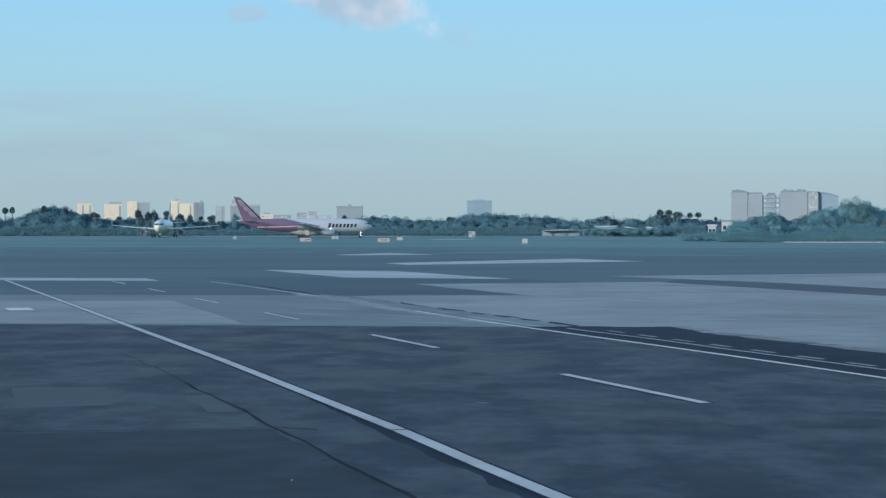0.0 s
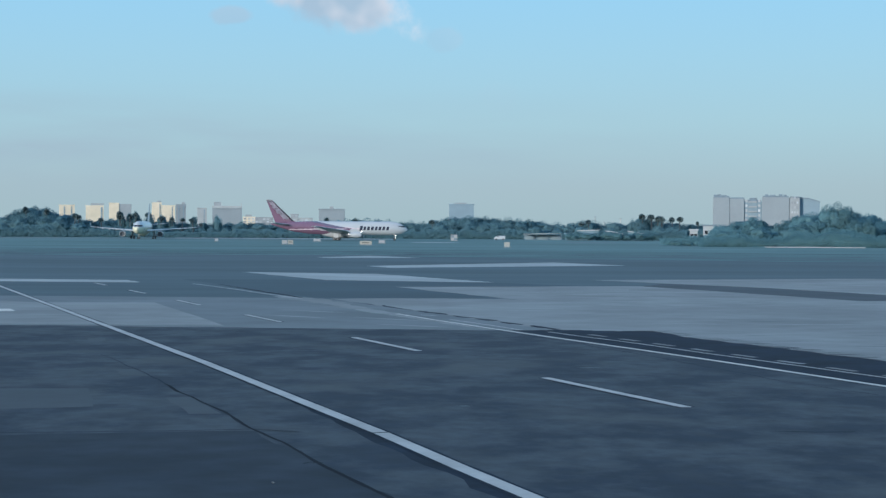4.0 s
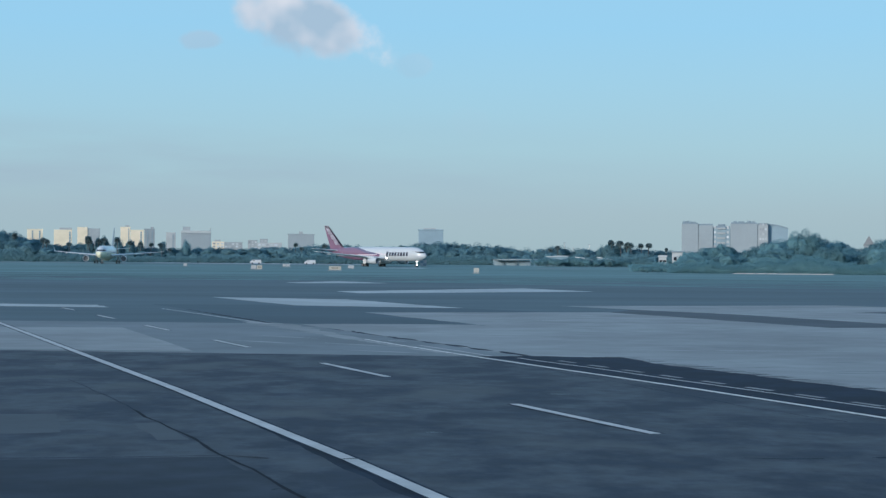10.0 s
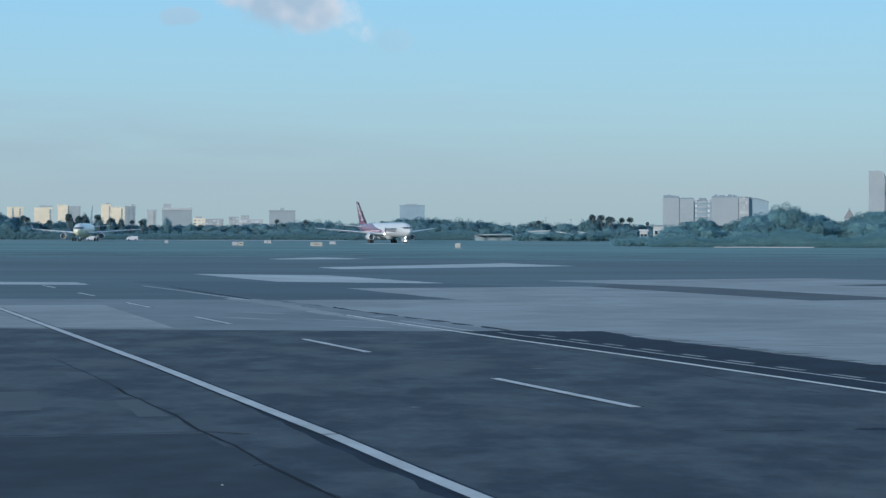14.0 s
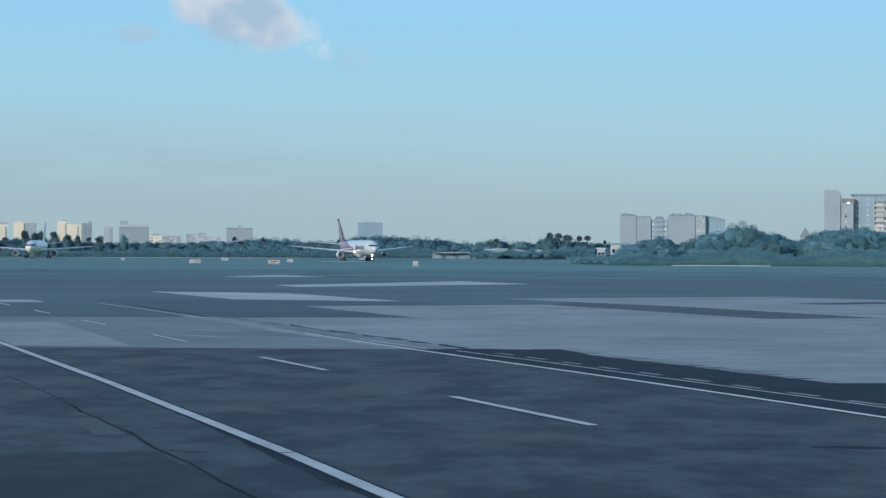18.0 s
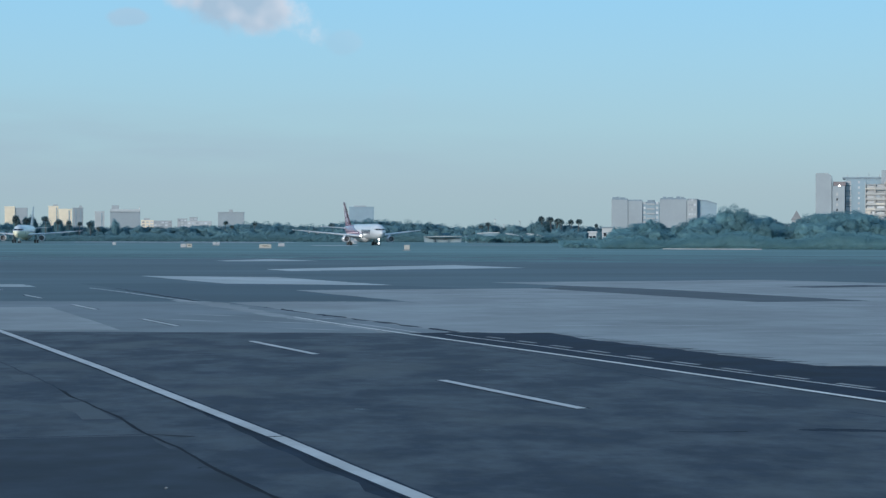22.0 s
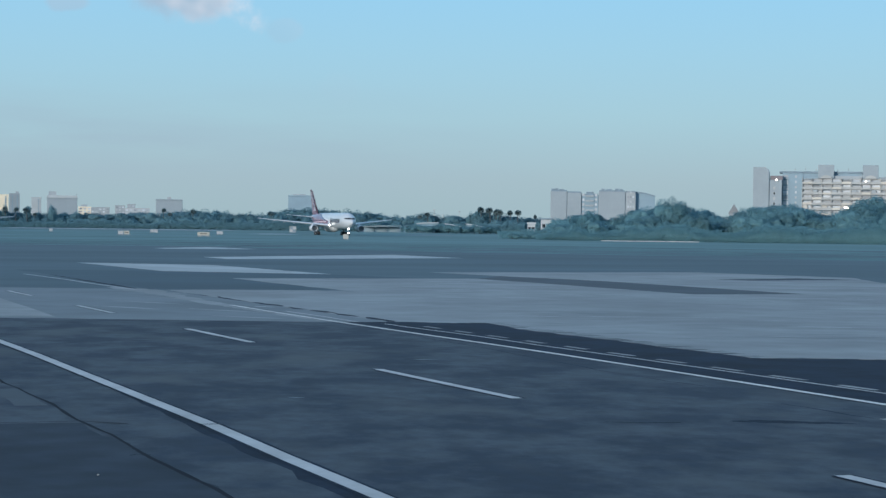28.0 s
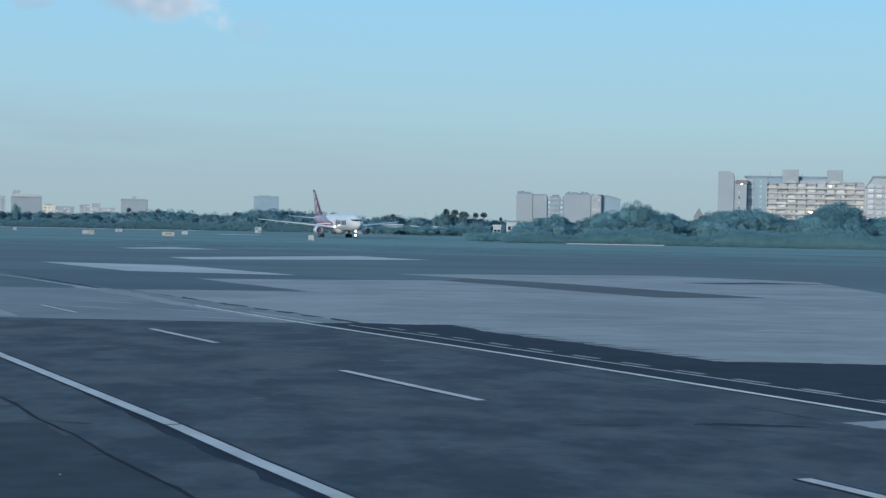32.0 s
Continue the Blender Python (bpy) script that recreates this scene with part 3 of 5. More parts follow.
        part("tar_seam", ribbon(pts, 0.2, 0.0062, 0.08), M_ASPHALT_NEW, apron, "short black smear beside the boundary line")
    part("worn_strip", ribbon([(16.6, 75.5, 0.5), (16.95, 71.0, 1.5), (16.75, 66.0, 1.1), (16.45, 61.0, 0.7), (16.3, 56.0, 0.42), (16.25, 47.2, 0.28)], 1.0, 0.0058, 0.06), M_CONCRETE, apron, "paler scuffed strip where the edge line is worn off")
    part("worn_strip", ribbon([(17.1, 56.7, 0.1), (17.25, 56.3, 0.35), (17.4, 55.9, 0.1)], 0.2, 0.0064, 0.04), M_CONCRETE_FAR, apron, "small pale fleck")

    # dark streaks and paler scuffs in the concrete, swept across the bays
    rng = random.Random(21)
    sweep = Vector((ACROSS.x, ROAD.x)) * 0.97
    fixed = ((25.45, 44.2, 1.0), (24.9, 39.7, 1.6), (25.1, 38.4, 3.4), (23.8, 34.1, 2.4), (34.2, 74.2, 1.6), (25.1, 50.9, 1.1), (21.6, 45.3, 0.8), (24.5, 52.2, 1.5), (24.5, 42.6, 0.7),
             (20.9, 44.6, 0.7), (21.3, 43.0, 0.9), (20.9, 40.5, 1.0), (21.6, 38.4, 1.1), (21.0, 36.6, 0.8), (22.4, 35.4, 1.0), (22.2, 33.6, 0.9))
    loose = [(rng.uniform(21.8, 52), rng.uniform(34, 84), rng.uniform(0.6, 2.8)) for _ in range(90)]
    for v, u, n in fixed + tuple(loose):
        if 36 < v < 47 and u > 62 or v < 27 and u > 60 or v < 24 and u < 36 + (24 - v):
            continue
        bend = rng.uniform(-0.25, 0.25)
        pts = [(v, u), (v + n * sweep.x, u + n * sweep.y + bend), (v + 2 * n * sweep.x, u + 2 * n * sweep.y + rng.uniform(-0.3, 0.3))]
        dark = (v, u, n) in fixed or rng.random() < 0.6
        wide = rng.uniform(0.10, 0.22) if dark else rng.uniform(0.15, 0.4)
        pts = [(*pts[0], 0.02), (*pts[1], wide), (*pts[2], 0.02)]
        part("concrete_crack" if dark else "concrete_scuff", ribbon(pts, wide, 0.0046, 0.05),
             M_CONCRETE_DARK if dark else M_CONCRETE_FAR, apron, "dark streak in the concrete" if dark else "paler scuffed streak")
    # ragged fringe of the black strip's border
    for i in range(26):
        u = 32.4 + 0.52 * i + rng.uniform(-0.2, 0.2)
        n, wide = rng.uniform(0.15, 0.55), rng.uniform(0.06, 0.16)
        pts = [(20.0, u, wide), (20.35 + n * 0.5 * sweep.x, u + n * 0.5 * sweep.y, wide), (20.35 + n * sweep.x, u + n * sweep.y, 0.02)]
        part("asphalt_fringe", ribbon(pts, wide, 0.0046, 0.03), M_ASPHALT_NEW, apron, "ragged tongue of black asphalt")
    for v, u, n in ((12.0, 58.0, 3.0), (13.6, 62.0, 3.5), (14.6, 55.5, 3.2), (15.2, 66.0, 4.0), (14.0, 51.0, 2.4)):
        part("concrete_scuff", ribbon([(v, u, 0.05), (v + 0.9, u - 0.6 * n, 0.4), (v + 1.6, u - n, 0.05)], 0.35, 0.0031, 0.06), M_CONCRETE, apron, "paler scuffed streak")

    # painted lines of the service road
    def painted(name, pts, width, mat, label, lift=0.0050, rim=0.05, jitter=0.0):
        part(name, ribbon(pts, width, lift + 0.003, jitter), mat, apron, label)
        if rim:
            part("line_outline", ribbon(pts, width + 2 * rim, lift + 0.0015, 0.012), M_ASPHALT_NEW, apron, "black outline of the marking")

    painted("edge_line", [(6.32, 104.0), (6.40, 50.0), (6.42, 36.0), (6.28, 22.6)], 0.205, M_PAINT, "worn white edge line")
    painted("edge_line", [(6.28, 22.52), (6.165, 18.8), (6.115, 16.0), (6.0, 9.0)], 0.205, M_PAINT, "worn white edge line")
    painted("edge_line", [(16.57, 57.6), (16.46, 53.0), (16.46, 46.0), (16.52, 41.5), (16.6, 38.0), (16.64, 34.0), (16.62, 29.0), (16.53, 21.5), (16.42, 12.0)], 0.16, M_PAINT_FRESH, "worn white edge line", rim=0.04)
    painted("edge_line", [(16.5, 96.0), (16.72, 86.0), (16.70, 79.5), (16.85, 72.8)], 0.15, M_PAINT, "worn white edge line", rim=0.0, jitter=0.02)
    painted("boundary_line", [(17.01, 53.2), (17.03, 49.7), (16.97, 46.7)], 0.10, M_PAINT, "thin worn boundary line", rim=0.0, jitter=0.01)
    painted("boundary_line", [(17.36, 45.7), (17.38, 44.0), (17.50, 41.5), (17.55, 39.5), (17.52, 36.5), (17.60, 33.0), (17.66, 28.0), (17.72, 23.0), (17.75, 12.0)], 0.09, M_PAINT, "thin worn boundary line", rim=0.0, jitter=0.01)
    for i in range(15):
        u = 15.4 + 2.06 * i
        painted("boundary_dash", [(17.95, u - 1.05), (17.93, u)], 0.15, M_PAINT_FAINT, "worn boundary dash", rim=0.0, jitter=0.02)
    for i in range(7):
        u = 30.72 + 13.47 * (i - 1)
        long = (5.95, 5.9, 5.55)[i] if i < 3 else 4.95
        painted("centre_dash", [(11.62, u - long), (11.60, u)] if i else [(11.02, 10.0), (11.22, 15.95)], 0.19, M_PAINT, "worn white centre dash")
    part("stop_bar", sheet([(3.95, 61.8), (4.75, 62.0), (4.72, 63.8), (3.9, 63.6)], 0.0080, cut=2), M_PAINT_FRESH, apron, "short white stop bar")

    # far pavement across the grass
    bm = bmesh.new()
    for (x0, x1, y0, y1) in ((-420, -22, 740, 798), (52, 70, 655, 690)):
        vs = [bm.verts.new((x, y, height(y) + 0.004)) for x, y in ((x0, y0), (x1, y0), (x1, y1), (x0, y1))]
        bm.faces.new(vs)
    tagged(new("taxiway", finish(bm, "taxiway", M_CONCRETE_DARK)), "distant pale concrete taxiway across the grass", "taxiway", kind="structure")
    bm = bmesh.new()
    for (x0, x1, y0, y1) in ((-112, -12, 800, 836), (-6, 12, 622, 652)):
        vs = [bm.verts.new((x, y, height(y) + 0.006)) for x, y in ((x0 + 3, y0), (x1 - 3, y0), (x1, (y0 + y1) / 2), (x1 - 5, y1), (x0 + 5, y1), (x0, (y0 + y1) / 2))]
        bm.faces.new(vs)
    tagged(new("pavement", finish(bm, "pavement", M_CONCRETE_FAR)), "pale stretches of the far concrete pavement", "pavement", kind="structure")


build_ground()


def pebble(v, u, size):
    """A small loose stone on the apron."""
    bm = bmesh.new()
    for w in bmesh.ops.create_icosphere(bm, subdivisions=2, radius=size)["verts"]:
        w.co *= 1 + 0.35 * noise.noise(w.co * 40.0)
        w.co.z = max(-size * 0.45, w.co.z * 0.7)
    p = on_apron(v, u, size * 0.45)
    ob = new("pebble", finish(bm, "pebble", M_CONCRETE_DARK))
    ob.matrix_basis = Matrix.Translation(p)
    tagged(ob, "small pale stone lying loose on dark asphalt", "stone")


pebble(3.95, 18.24, 0.014)


# ---- aircraft ----
def interp(table, x):
    """Radius and axis height of a fuselage at x."""
    for a, b in zip(table, table[1:]):
        if b[0] <= x <= a[0]:
            s = (a[0] - x) / (a[0] - b[0])
            return a[1] + (b[1] - a[1]) * s, a[2] + (b[2] - a[2]) * s
    return table[-1][1], table[-1][2]


def smooth_table(keys, n):
    """The fuselage's profile, eased between its keys."""
    out = []
    x0, x1 = keys[0][0], keys[-1][0]
    for i in range(n + 1):
        s = i / n
        x = x0 + (x1 - x0) * (s ** 1.0)
        w = (keys[0][0] - keys[-1][0]) * 0.010
        acc = [interp(keys, min(x0, max(x1, x + d * w))) for d in (-1, -0.5, 0, 0.5, 1)]
        out.append((x, sum(a[0] for a in acc) / 5, sum(a[1] for a in acc) / 5))
    return out


def fuselage_mesh(keys, paint, n=320, around=88, tall=1.07):
    """A lofted fuselage; paint(x, z, side) gives the index of the material."""
    bm = bmesh.new()
    rings = []
    prof = [(keys[0][0] - 0.02, keys[0][1], keys[0][2])] + smooth_table(keys, n)[1:]
    for x, r, zc in prof:
        rings.append([bm.verts.new((x, r * math.sin(2 * math.pi * i / around), zc + tall * r * math.cos(2 * math.pi * i / around))) for i in range(around)])
    for a, b in zip(rings, rings[1:]):
        for i in range(around):
            f = bm.faces.new((a[i], a[(i + 1) % around], b[(i + 1) % around], b[i]))
            c = f.calc_center_median()
            f.material_index = paint(c.x, c.z, c.y)
    bm.faces.new(rings[0])
    bm.faces.new(rings[-1][::-1])
    return bm


def skin(keys, x0, x1, z0, z1, side, slant=0.0, lift=0.03, nx=4, nz=4, tall=1.07):
    """A thin plate that follows the fuselage's side between two stations and two heights."""
    bm = bmesh.new()
    rows = []
    for j in range(nz + 1):
        z = z0 + (z1 - z0) * j / nz
        row = []
        for i in range(nx + 1):
            x = x0 + (x1 - x0) * i / nx + slant * (z - z0)
            r, zc = interp(keys, x)
            h = max(-0.97, min(0.97, (z - zc) / (tall * r)))
            row.append(bm.verts.new((x, side * (r + lift) * math.sqrt(1 - h * h), zc + (tall * r + lift) * h)))
        rows.append(row)
    for a, b in zip(rows, rows[1:]):
        for i in range(nx):
            bm.faces.new((a[i], a[i + 1], b[i + 1], b[i]))
    return bm


def windshield(keys, z0, z1, a0, a1, tall=1.07):
    """The cockpit glazing of one side: a band round the nose between two heights."""
    bm = bmesh.new()
    rows = []
    for j in range(4):
        z = z0 + (z1 - z0) * j / 3
        row = []
        for i in range(11):
            a = radians(a0 + (a1 - a0) * i / 10)
            x = keys[0][0]
            while x > keys[0][0] - 6:
                r, zc = interp(keys, x)
                if zc + tall * r * math.cos(a) >= z:
                    break
                x -= 0.01
            row.append(bm.verts.new((x + 0.02, (r + 0.02) * math.sin(a), zc + tall * (r + 0.02) * math.cos(a))))
        rows.append(row)
    for p, q in zip(rows, rows[1:]):
        for i in range(10):
            bm.faces.new((p[i], p[i + 1], q[i + 1], q[i]))
    return bm


def wheel_set(gear, x, y, r, width, pairs):
    for dx, dy in pairs:
        w = part("wheel", tube((x + dx, y + dy - width / 2, r), (x + dx, y + dy + width / 2, r), r, n=20), M_TYRE, gear)
        hub = bmesh.new()
        add_tube(hub, (x + dx, y + dy - width / 2 - 0.02, r), (x + dx, y + dy + width / 2 + 0.02, r), r * 0.45, n=12)
        part("rim", hub, M_STEEL, w, "grey wheel rim")


def build_plane(name, m, label, spec):
    plane = thing(name, m, label, "airplane")
    keys, paints, paint = spec["keys"], spec["paints"], spec["paint"]
    body = part("fuselage", fuselage_mesh(keys, paint), paints, plane, spec["body_label"], smooth=True)
    # wings with a kink behind the engine
    for side in (1, -1):
        secs = [foil(a, b, side * y, z, t) for a, b, y, z, t in spec["wing"]]
        wing = part("wing", solid(secs), M_GREYWING, plane, "light grey swept wing", smooth=False)
        a, b = spec["wing"][1], spec["wing"][-1]
        flap = solid([foil(a[1] + 0.05, a[1] - 0.7, side * (a[2] + 0.3), a[3] - 0.05, 0.12), foil(b[1] + 0.9, b[1] + 0.45, side * (b[2] * 0.72), a[3] + (b[3] - a[3]) * 0.6 - 0.06, 0.08)])
        part("flap", flap, M_GREYWING, wing)
        for s in (0.25, 0.45, 0.65):
            y = a[2] + (b[2] - a[2]) * s
            x = a[1] + (b[1] - a[1]) * s
            z = a[3] + (b[3] - a[3]) * s - 0.25
            part("flap_fairing", tube((x + 1.8, side * y, z), (x - 0.9, side * y, z - 0.05), 0.22, 0.05, n=8), M_GREYWING, wing)
        if spec.get("winglet"):
            lean = spec["winglet"]
            part("winglet", solid([foil(b[0], b[1], side * b[2], b[3], 0.16), foil(b[0] - 0.8, b[1] - 0.5, side * (b[2] + 0.25), b[3] + lean * 0.4, 0.12),
                                   foil(b[0] - 1.9, b[1] - 1.2, side * (b[2] + 0.55), b[3] + lean, 0.08)]), paints[spec["fin_paint"]], wing, "upswept wing tip")
        # engine under its pylon
        ex, ey, ez, er, el = spec["engine"]
        nac = lathe([(ex - 0.35, er * 0.80), (ex - 0.05, er * 0.86), (ex, er * 0.92), (ex - 0.12, er * 0.98), (ex - el * 0.3, er * 1.06), (ex - el * 0.6, er * 1.0),
                     (ex - el * 0.86, er * 0.80), (ex - el * 0.9, er * 0.70), (ex - el * 0.6, er * 0.62)], (side * ey, ez))
        nacelle = part("engine_nacelle", nac, paints[spec["engine_paint"]], plane, "engine nacelle", smooth=True)
        part("intake_lip", lathe([(ex - 0.30, er * 0.825), (ex + 0.02, er * 0.88), (ex + 0.03, er * 0.93), (ex - 0.10, er * 0.995)], (side * ey, ez)), M_METAL, nacelle, "bare metal intake lip", smooth=True)
        part("fan", lathe([(ex - 0.35, 0.02), (ex - 0.75, er * 0.28), (ex - 0.8, er * 0.80), (ex - 0.85, er * 0.80)], (side * ey, ez)), M_DARK, nacelle, "dark fan")
        part("exhaust_cone", lathe([(ex - el * 0.62, er * 0.60), (ex - el * 0.95, er * 0.48), (ex - el * 1.08, er * 0.2), (ex - el * 1.16, 0.02)], (side * ey, ez)), M_METAL, nacelle, "metal exhaust cone", smooth=True)
        wz = spec["wing"][1][3]
        part("pylon", solid([foil(ex - el * 0.25, ex - el * 1.0, side * ey, ez + er * 0.9, 0.32, True), foil(ex - el * 0.55, ex - el * 1.25, side * ey, wz + 0.1, 0.3, True)]), paints[spec["engine_paint"]], plane, "engine pylon")
        # tailplane
        st = [foil(a, b, side * y, z, t) for a, b, y, z, t in spec["stab"]]
        part("tailplane", solid(st), M_GREYWING, plane, "light grey tailplane")
        # cockpit and cabin details
        c = spec["cockpit"]
        part("cockpit_window", windshield(keys, c[0], c[1], 4 * side, 66 * side), M_GLASS_DARK, plane, "dark cockpit window")
        for dx, dz0, dz1, w in spec["doors"]:
            part("door", skin(keys, dx, dx - w, dz0, dz1, side, lift=0.012), paints[0] if dx > 5 else paints[1], plane, "cabin door outline")
        # the name along the side, as plain dark bars
        for x0, x1, z0, z1, slant in spec["bars"]:
            part("lettering_bar", skin(keys, x0, x1, z0, z1, side, slant=slant, lift=0.05, nx=2, nz=8), M_NAVY, body, "dark bar of the painted name")
        for panel in spec["fin_panels"]:
            bm = bmesh.new()
            vs = [bm.verts.new((x, side * panel["off"](z), z)) for x, z in panel["outline"]]
            bm.faces.new(vs if side > 0 else vs[::-1])
            bmesh.ops.solidify(bm, geom=bm.faces[:], thickness=0.02)
            part("fin_panel", bm, panel["mat"], plane, panel["label"])
        # main gear
        gx, gy = 0.0, spec["gear_y"] * side
        gear = part("main_gear", tube((gx, gy, spec["wheel_r"]), (gx + 0.1, gy * 0.93, spec["wing"][0][3] + 0.1), 0.17, 0.22), M_STEEL, plane, "main landing gear leg")
        part("gear_door", box(gx - 0.9, gx + 0.9, gy + side * 0.32, gy + side * 0.38, spec["wheel_r"] * 1.6, spec["wing"][0][3]), M_GREYWING, gear, "landing gear door")
        wheel_set(gear, gx, gy, spec["wheel_r"], spec["wheel_w"], spec["wheels"])
    part("tail_fin", solid([foil(a, b, 0, z, t, True) for a, b, z, t in spec["fin"]]), paints[spec["fin_paint"]], plane, spec["fin_label"])
    part("belly_fairing", lathe([(spec["wing"][0][0] + 1.5, 0.2), (spec["wing"][0][0] - 0.8, spec["belly_r"] * 0.8), (spec["wing"][0][0] - 4, spec["belly_r"]), (spec["wing"][0][1] + 1, spec["belly_r"]),
                                 (spec["wing"][0][1] - 3, spec["belly_r"] * 0.5), (spec["wing"][0][1] - 4.5, 0.1)], (0, spec["belly_z"])), paints[spec["belly_paint"]], plane, "belly fairing", smooth=True)
    # nose gear with its lamps
    nx = spec["nose_gear"]
    gear = part("nose_gear", tube((nx, 0, spec["nose_r"]), (nx - 0.15, 0, interp(keys, nx)[1] - interp(keys, nx)[0] + 0.3), 0.11, 0.14), M_STEEL, plane, "nose landing gear leg")
    wheel_set(gear, nx, 0, spec["nose_r"], 0.28, ((0, 0.32), (0, -0.32)))
    for z, r in spec["lamps"]:
        part("lamp", tube((nx + 0.25, 0, z), (nx + 0.34, 0, z), r, n=16), M_LAMP, gear, "bright nose-gear lamp")
    for x, y, z, r in spec["root_lamps"]:
        part("wing_lamp", tube((x, y, z), (x + 0.1, y, z), r, n=16), M_LAMP, plane, "bright wing-root landing lamp")
    return plane


FREIGHTER_KEYS = [(28.0, 0.10, 4.25), (27.75, 0.52, 4.27), (27.2, 0.98, 4.33), (26.3, 1.48, 4.45), (25.0, 1.98, 4.62), (23.2, 2.36, 4.76), (20.5, 2.52, 4.83), (-4.5, 2.52, 4.83),
                  (-11.0, 2.38, 4.98), (-16.5, 1.92, 5.25), (-20.5, 1.35, 5.70), (-23.8, 0.72, 6.10), (-25.9, 0.22, 6.30)]


def fin_band(z0, z1, near, far):
    """The outline of a panel on the freighter's fin between two heights and two shares of its chord."""
    out = []
    for z, order in ((z0, (near, far)), (z1, (far, near))):
        s = (z - 7.5) / (15.7 - 7.5)
        lead, trail = -17.0 - 8.6 * s, -24.6 - 3.3 * s
        out += [(lead + (trail - lead) * k, z) for k in order]
    return out


def freighter_paint(x, z, y):
    s = (z - 4.8) / 2.6
    front = 6.0 - 13.5 * max(0, s) ** 0.8 - 2.0 * max(0, -s)
    if x < front:
        # a dark plum swoosh borders the crimson, with a pale line under it
        if s > -0.05 and x > front - 3.0 - 3.5 * max(0.0, 0.6 - s):
            return 4
        return 2 if -19 < x < 4 and abs(z - (4.5 + 0.018 * x)) < 0.20 else 1
    if abs(z - (5.1 - 0.10 * (x - 4))) < 0.14 and 3 < x < 10:
        return 2
    return 0


FREIGHTER = dict(
    keys=FREIGHTER_KEYS, paints=[M_WHITE, M_RED, M_MAUVE, M_SLATE, M_PLUM], paint=freighter_paint, body_label="white fuselage with a crimson rear half",
    wing=[(9.6, -2.6, 1.2, 3.05, 1.35), (5.0, -3.6, 7.9, 3.75, 0.85), (-6.0, -8.3, 23.8, 5.45, 0.22)],
    stab=[(-17.8, -23.8, 0.6, 6.05, 0.6), (-23.0, -25.4, 9.3, 6.85, 0.16)],
    fin=[(-13.6, -24.2, 6.4, 0.55), (-17.0, -24.6, 7.5, 0.5), (-25.6, -27.9, 15.7, 0.2), (-26.3, -27.95, 15.9, 0.12)], fin_paint=1, fin_label="tall crimson tail fin",
    engine=(10.2, 8.1, 2.25, 1.12, 5.2), engine_paint=0, cockpit=(5.25, 5.80), doors=((22.6, 3.4, 5.4, 1.1), (-15.2, 4.2, 6.0, 1.0)),
    bars=((10.1, 9.05, 3.85, 5.75, 0.22),) + tuple((20.55 - 1.50 * k, 19.65 - 1.50 * k - (0.1 if k % 3 else 0.0), 4.10, 5.50, 0.22) for k in range(7)),
    fin_panels=[dict(off=lambda z: 0.30 - 0.013 * (z - 6), outline=fin_band(8.3, 10.3, 0.13, 0.48), mat=M_SCROLL, label="pale scroll on the fin"),
                dict(off=lambda z: 0.30 - 0.013 * (z - 6), outline=fin_band(10.4, 12.4, 0.14, 0.60), mat=M_SCROLL, label="pale scroll on the fin"),
                dict(off=lambda z: 0.30 - 0.013 * (z - 6), outline=fin_band(12.5, 14.9, 0.17, 0.72), mat=M_SCROLL, label="pale scroll on the fin"),
                dict(off=lambda z: 0.31 - 0.013 * (z - 6), outline=fin_band(7.5, 15.3, 0.005, 0.11), mat=M_NAVY, label="dark leading edge of the fin"),
                dict(off=lambda z: 0.26 - 0.016 * (z - 6), outline=fin_band(15.05, 15.75, 0.02, 0.98), mat=M_SLATE, label="dark tip of the fin")],
    gear_y=4.65, wheel_r=0.58, wheel_w=0.42, wheels=((0.72, 0.57), (0.72, -0.57), (-0.72, 0.57), (-0.72, -0.57)), belly_r=2.05, belly_z=3.05, belly_paint=0,
    nose_gear=22.9, nose_r=0.47, lamps=((0.85, 0.30), (2.12, 0.30)), root_lamps=((9.9, -3.0, 3.35, 0.34),))

AIRLINER_KEYS = [(17.7, 0.08, 3.4), (17.4, 0.54, 3.42), (16.8, 1.03, 3.5), (15.8, 1.53, 3.66), (14.4, 1.92, 3.82), (12.5, 2.12, 3.93), (-6.0, 2.14, 3.95), (-10.5, 1.89, 4.18), (-14.5, 1.30, 4.58),
                 (-17.5, 0.70, 4.98), (-19.6, 0.22, 5.18)]


def airliner_paint(x, z, y):
    return 0 if z > 3.75 + 0.02 * x else 1


AIRLINER = dict(
    keys=AIRLINER_KEYS, paints=[M_WHITE, M_YELLOW], paint=airliner_paint, body_label="white fuselage with a pale yellow underside",
    wing=[(6.2, -1.6, 0.9, 2.75, 1.0), (3.0, -2.4, 6.6, 3.2, 0.6), (-3.6, -5.1, 18.95, 4.25, 0.16)],
    stab=[(-13.6, -17.2, 0.4, 5.1, 0.4), (-16.8, -18.4, 6.2, 5.6, 0.12)],
    fin=[(-9.5, -17.2, 5.5, 0.45), (-11.4, -17.6, 6.6, 0.4), (-16.9, -19.4, 12.9, 0.16)], fin_paint=0, fin_label="white tail fin",
    engine=(6.6, 6.5, 1.75, 1.08, 3.9), engine_paint=0, cockpit=(4.3, 4.8), doors=((13.0, 3.1, 4.8, 0.85), (-11.5, 3.6, 5.2, 0.8)),
    bars=(), fin_panels=[], winglet=1.5,
    gear_y=3.8, wheel_r=0.56, wheel_w=0.42, wheels=((0, 0.46), (0, -0.46)), belly_r=1.6, belly_z=2.7, belly_paint=1,
    nose_gear=12.64, nose_r=0.38, lamps=(), root_lamps=(), size=1.144)

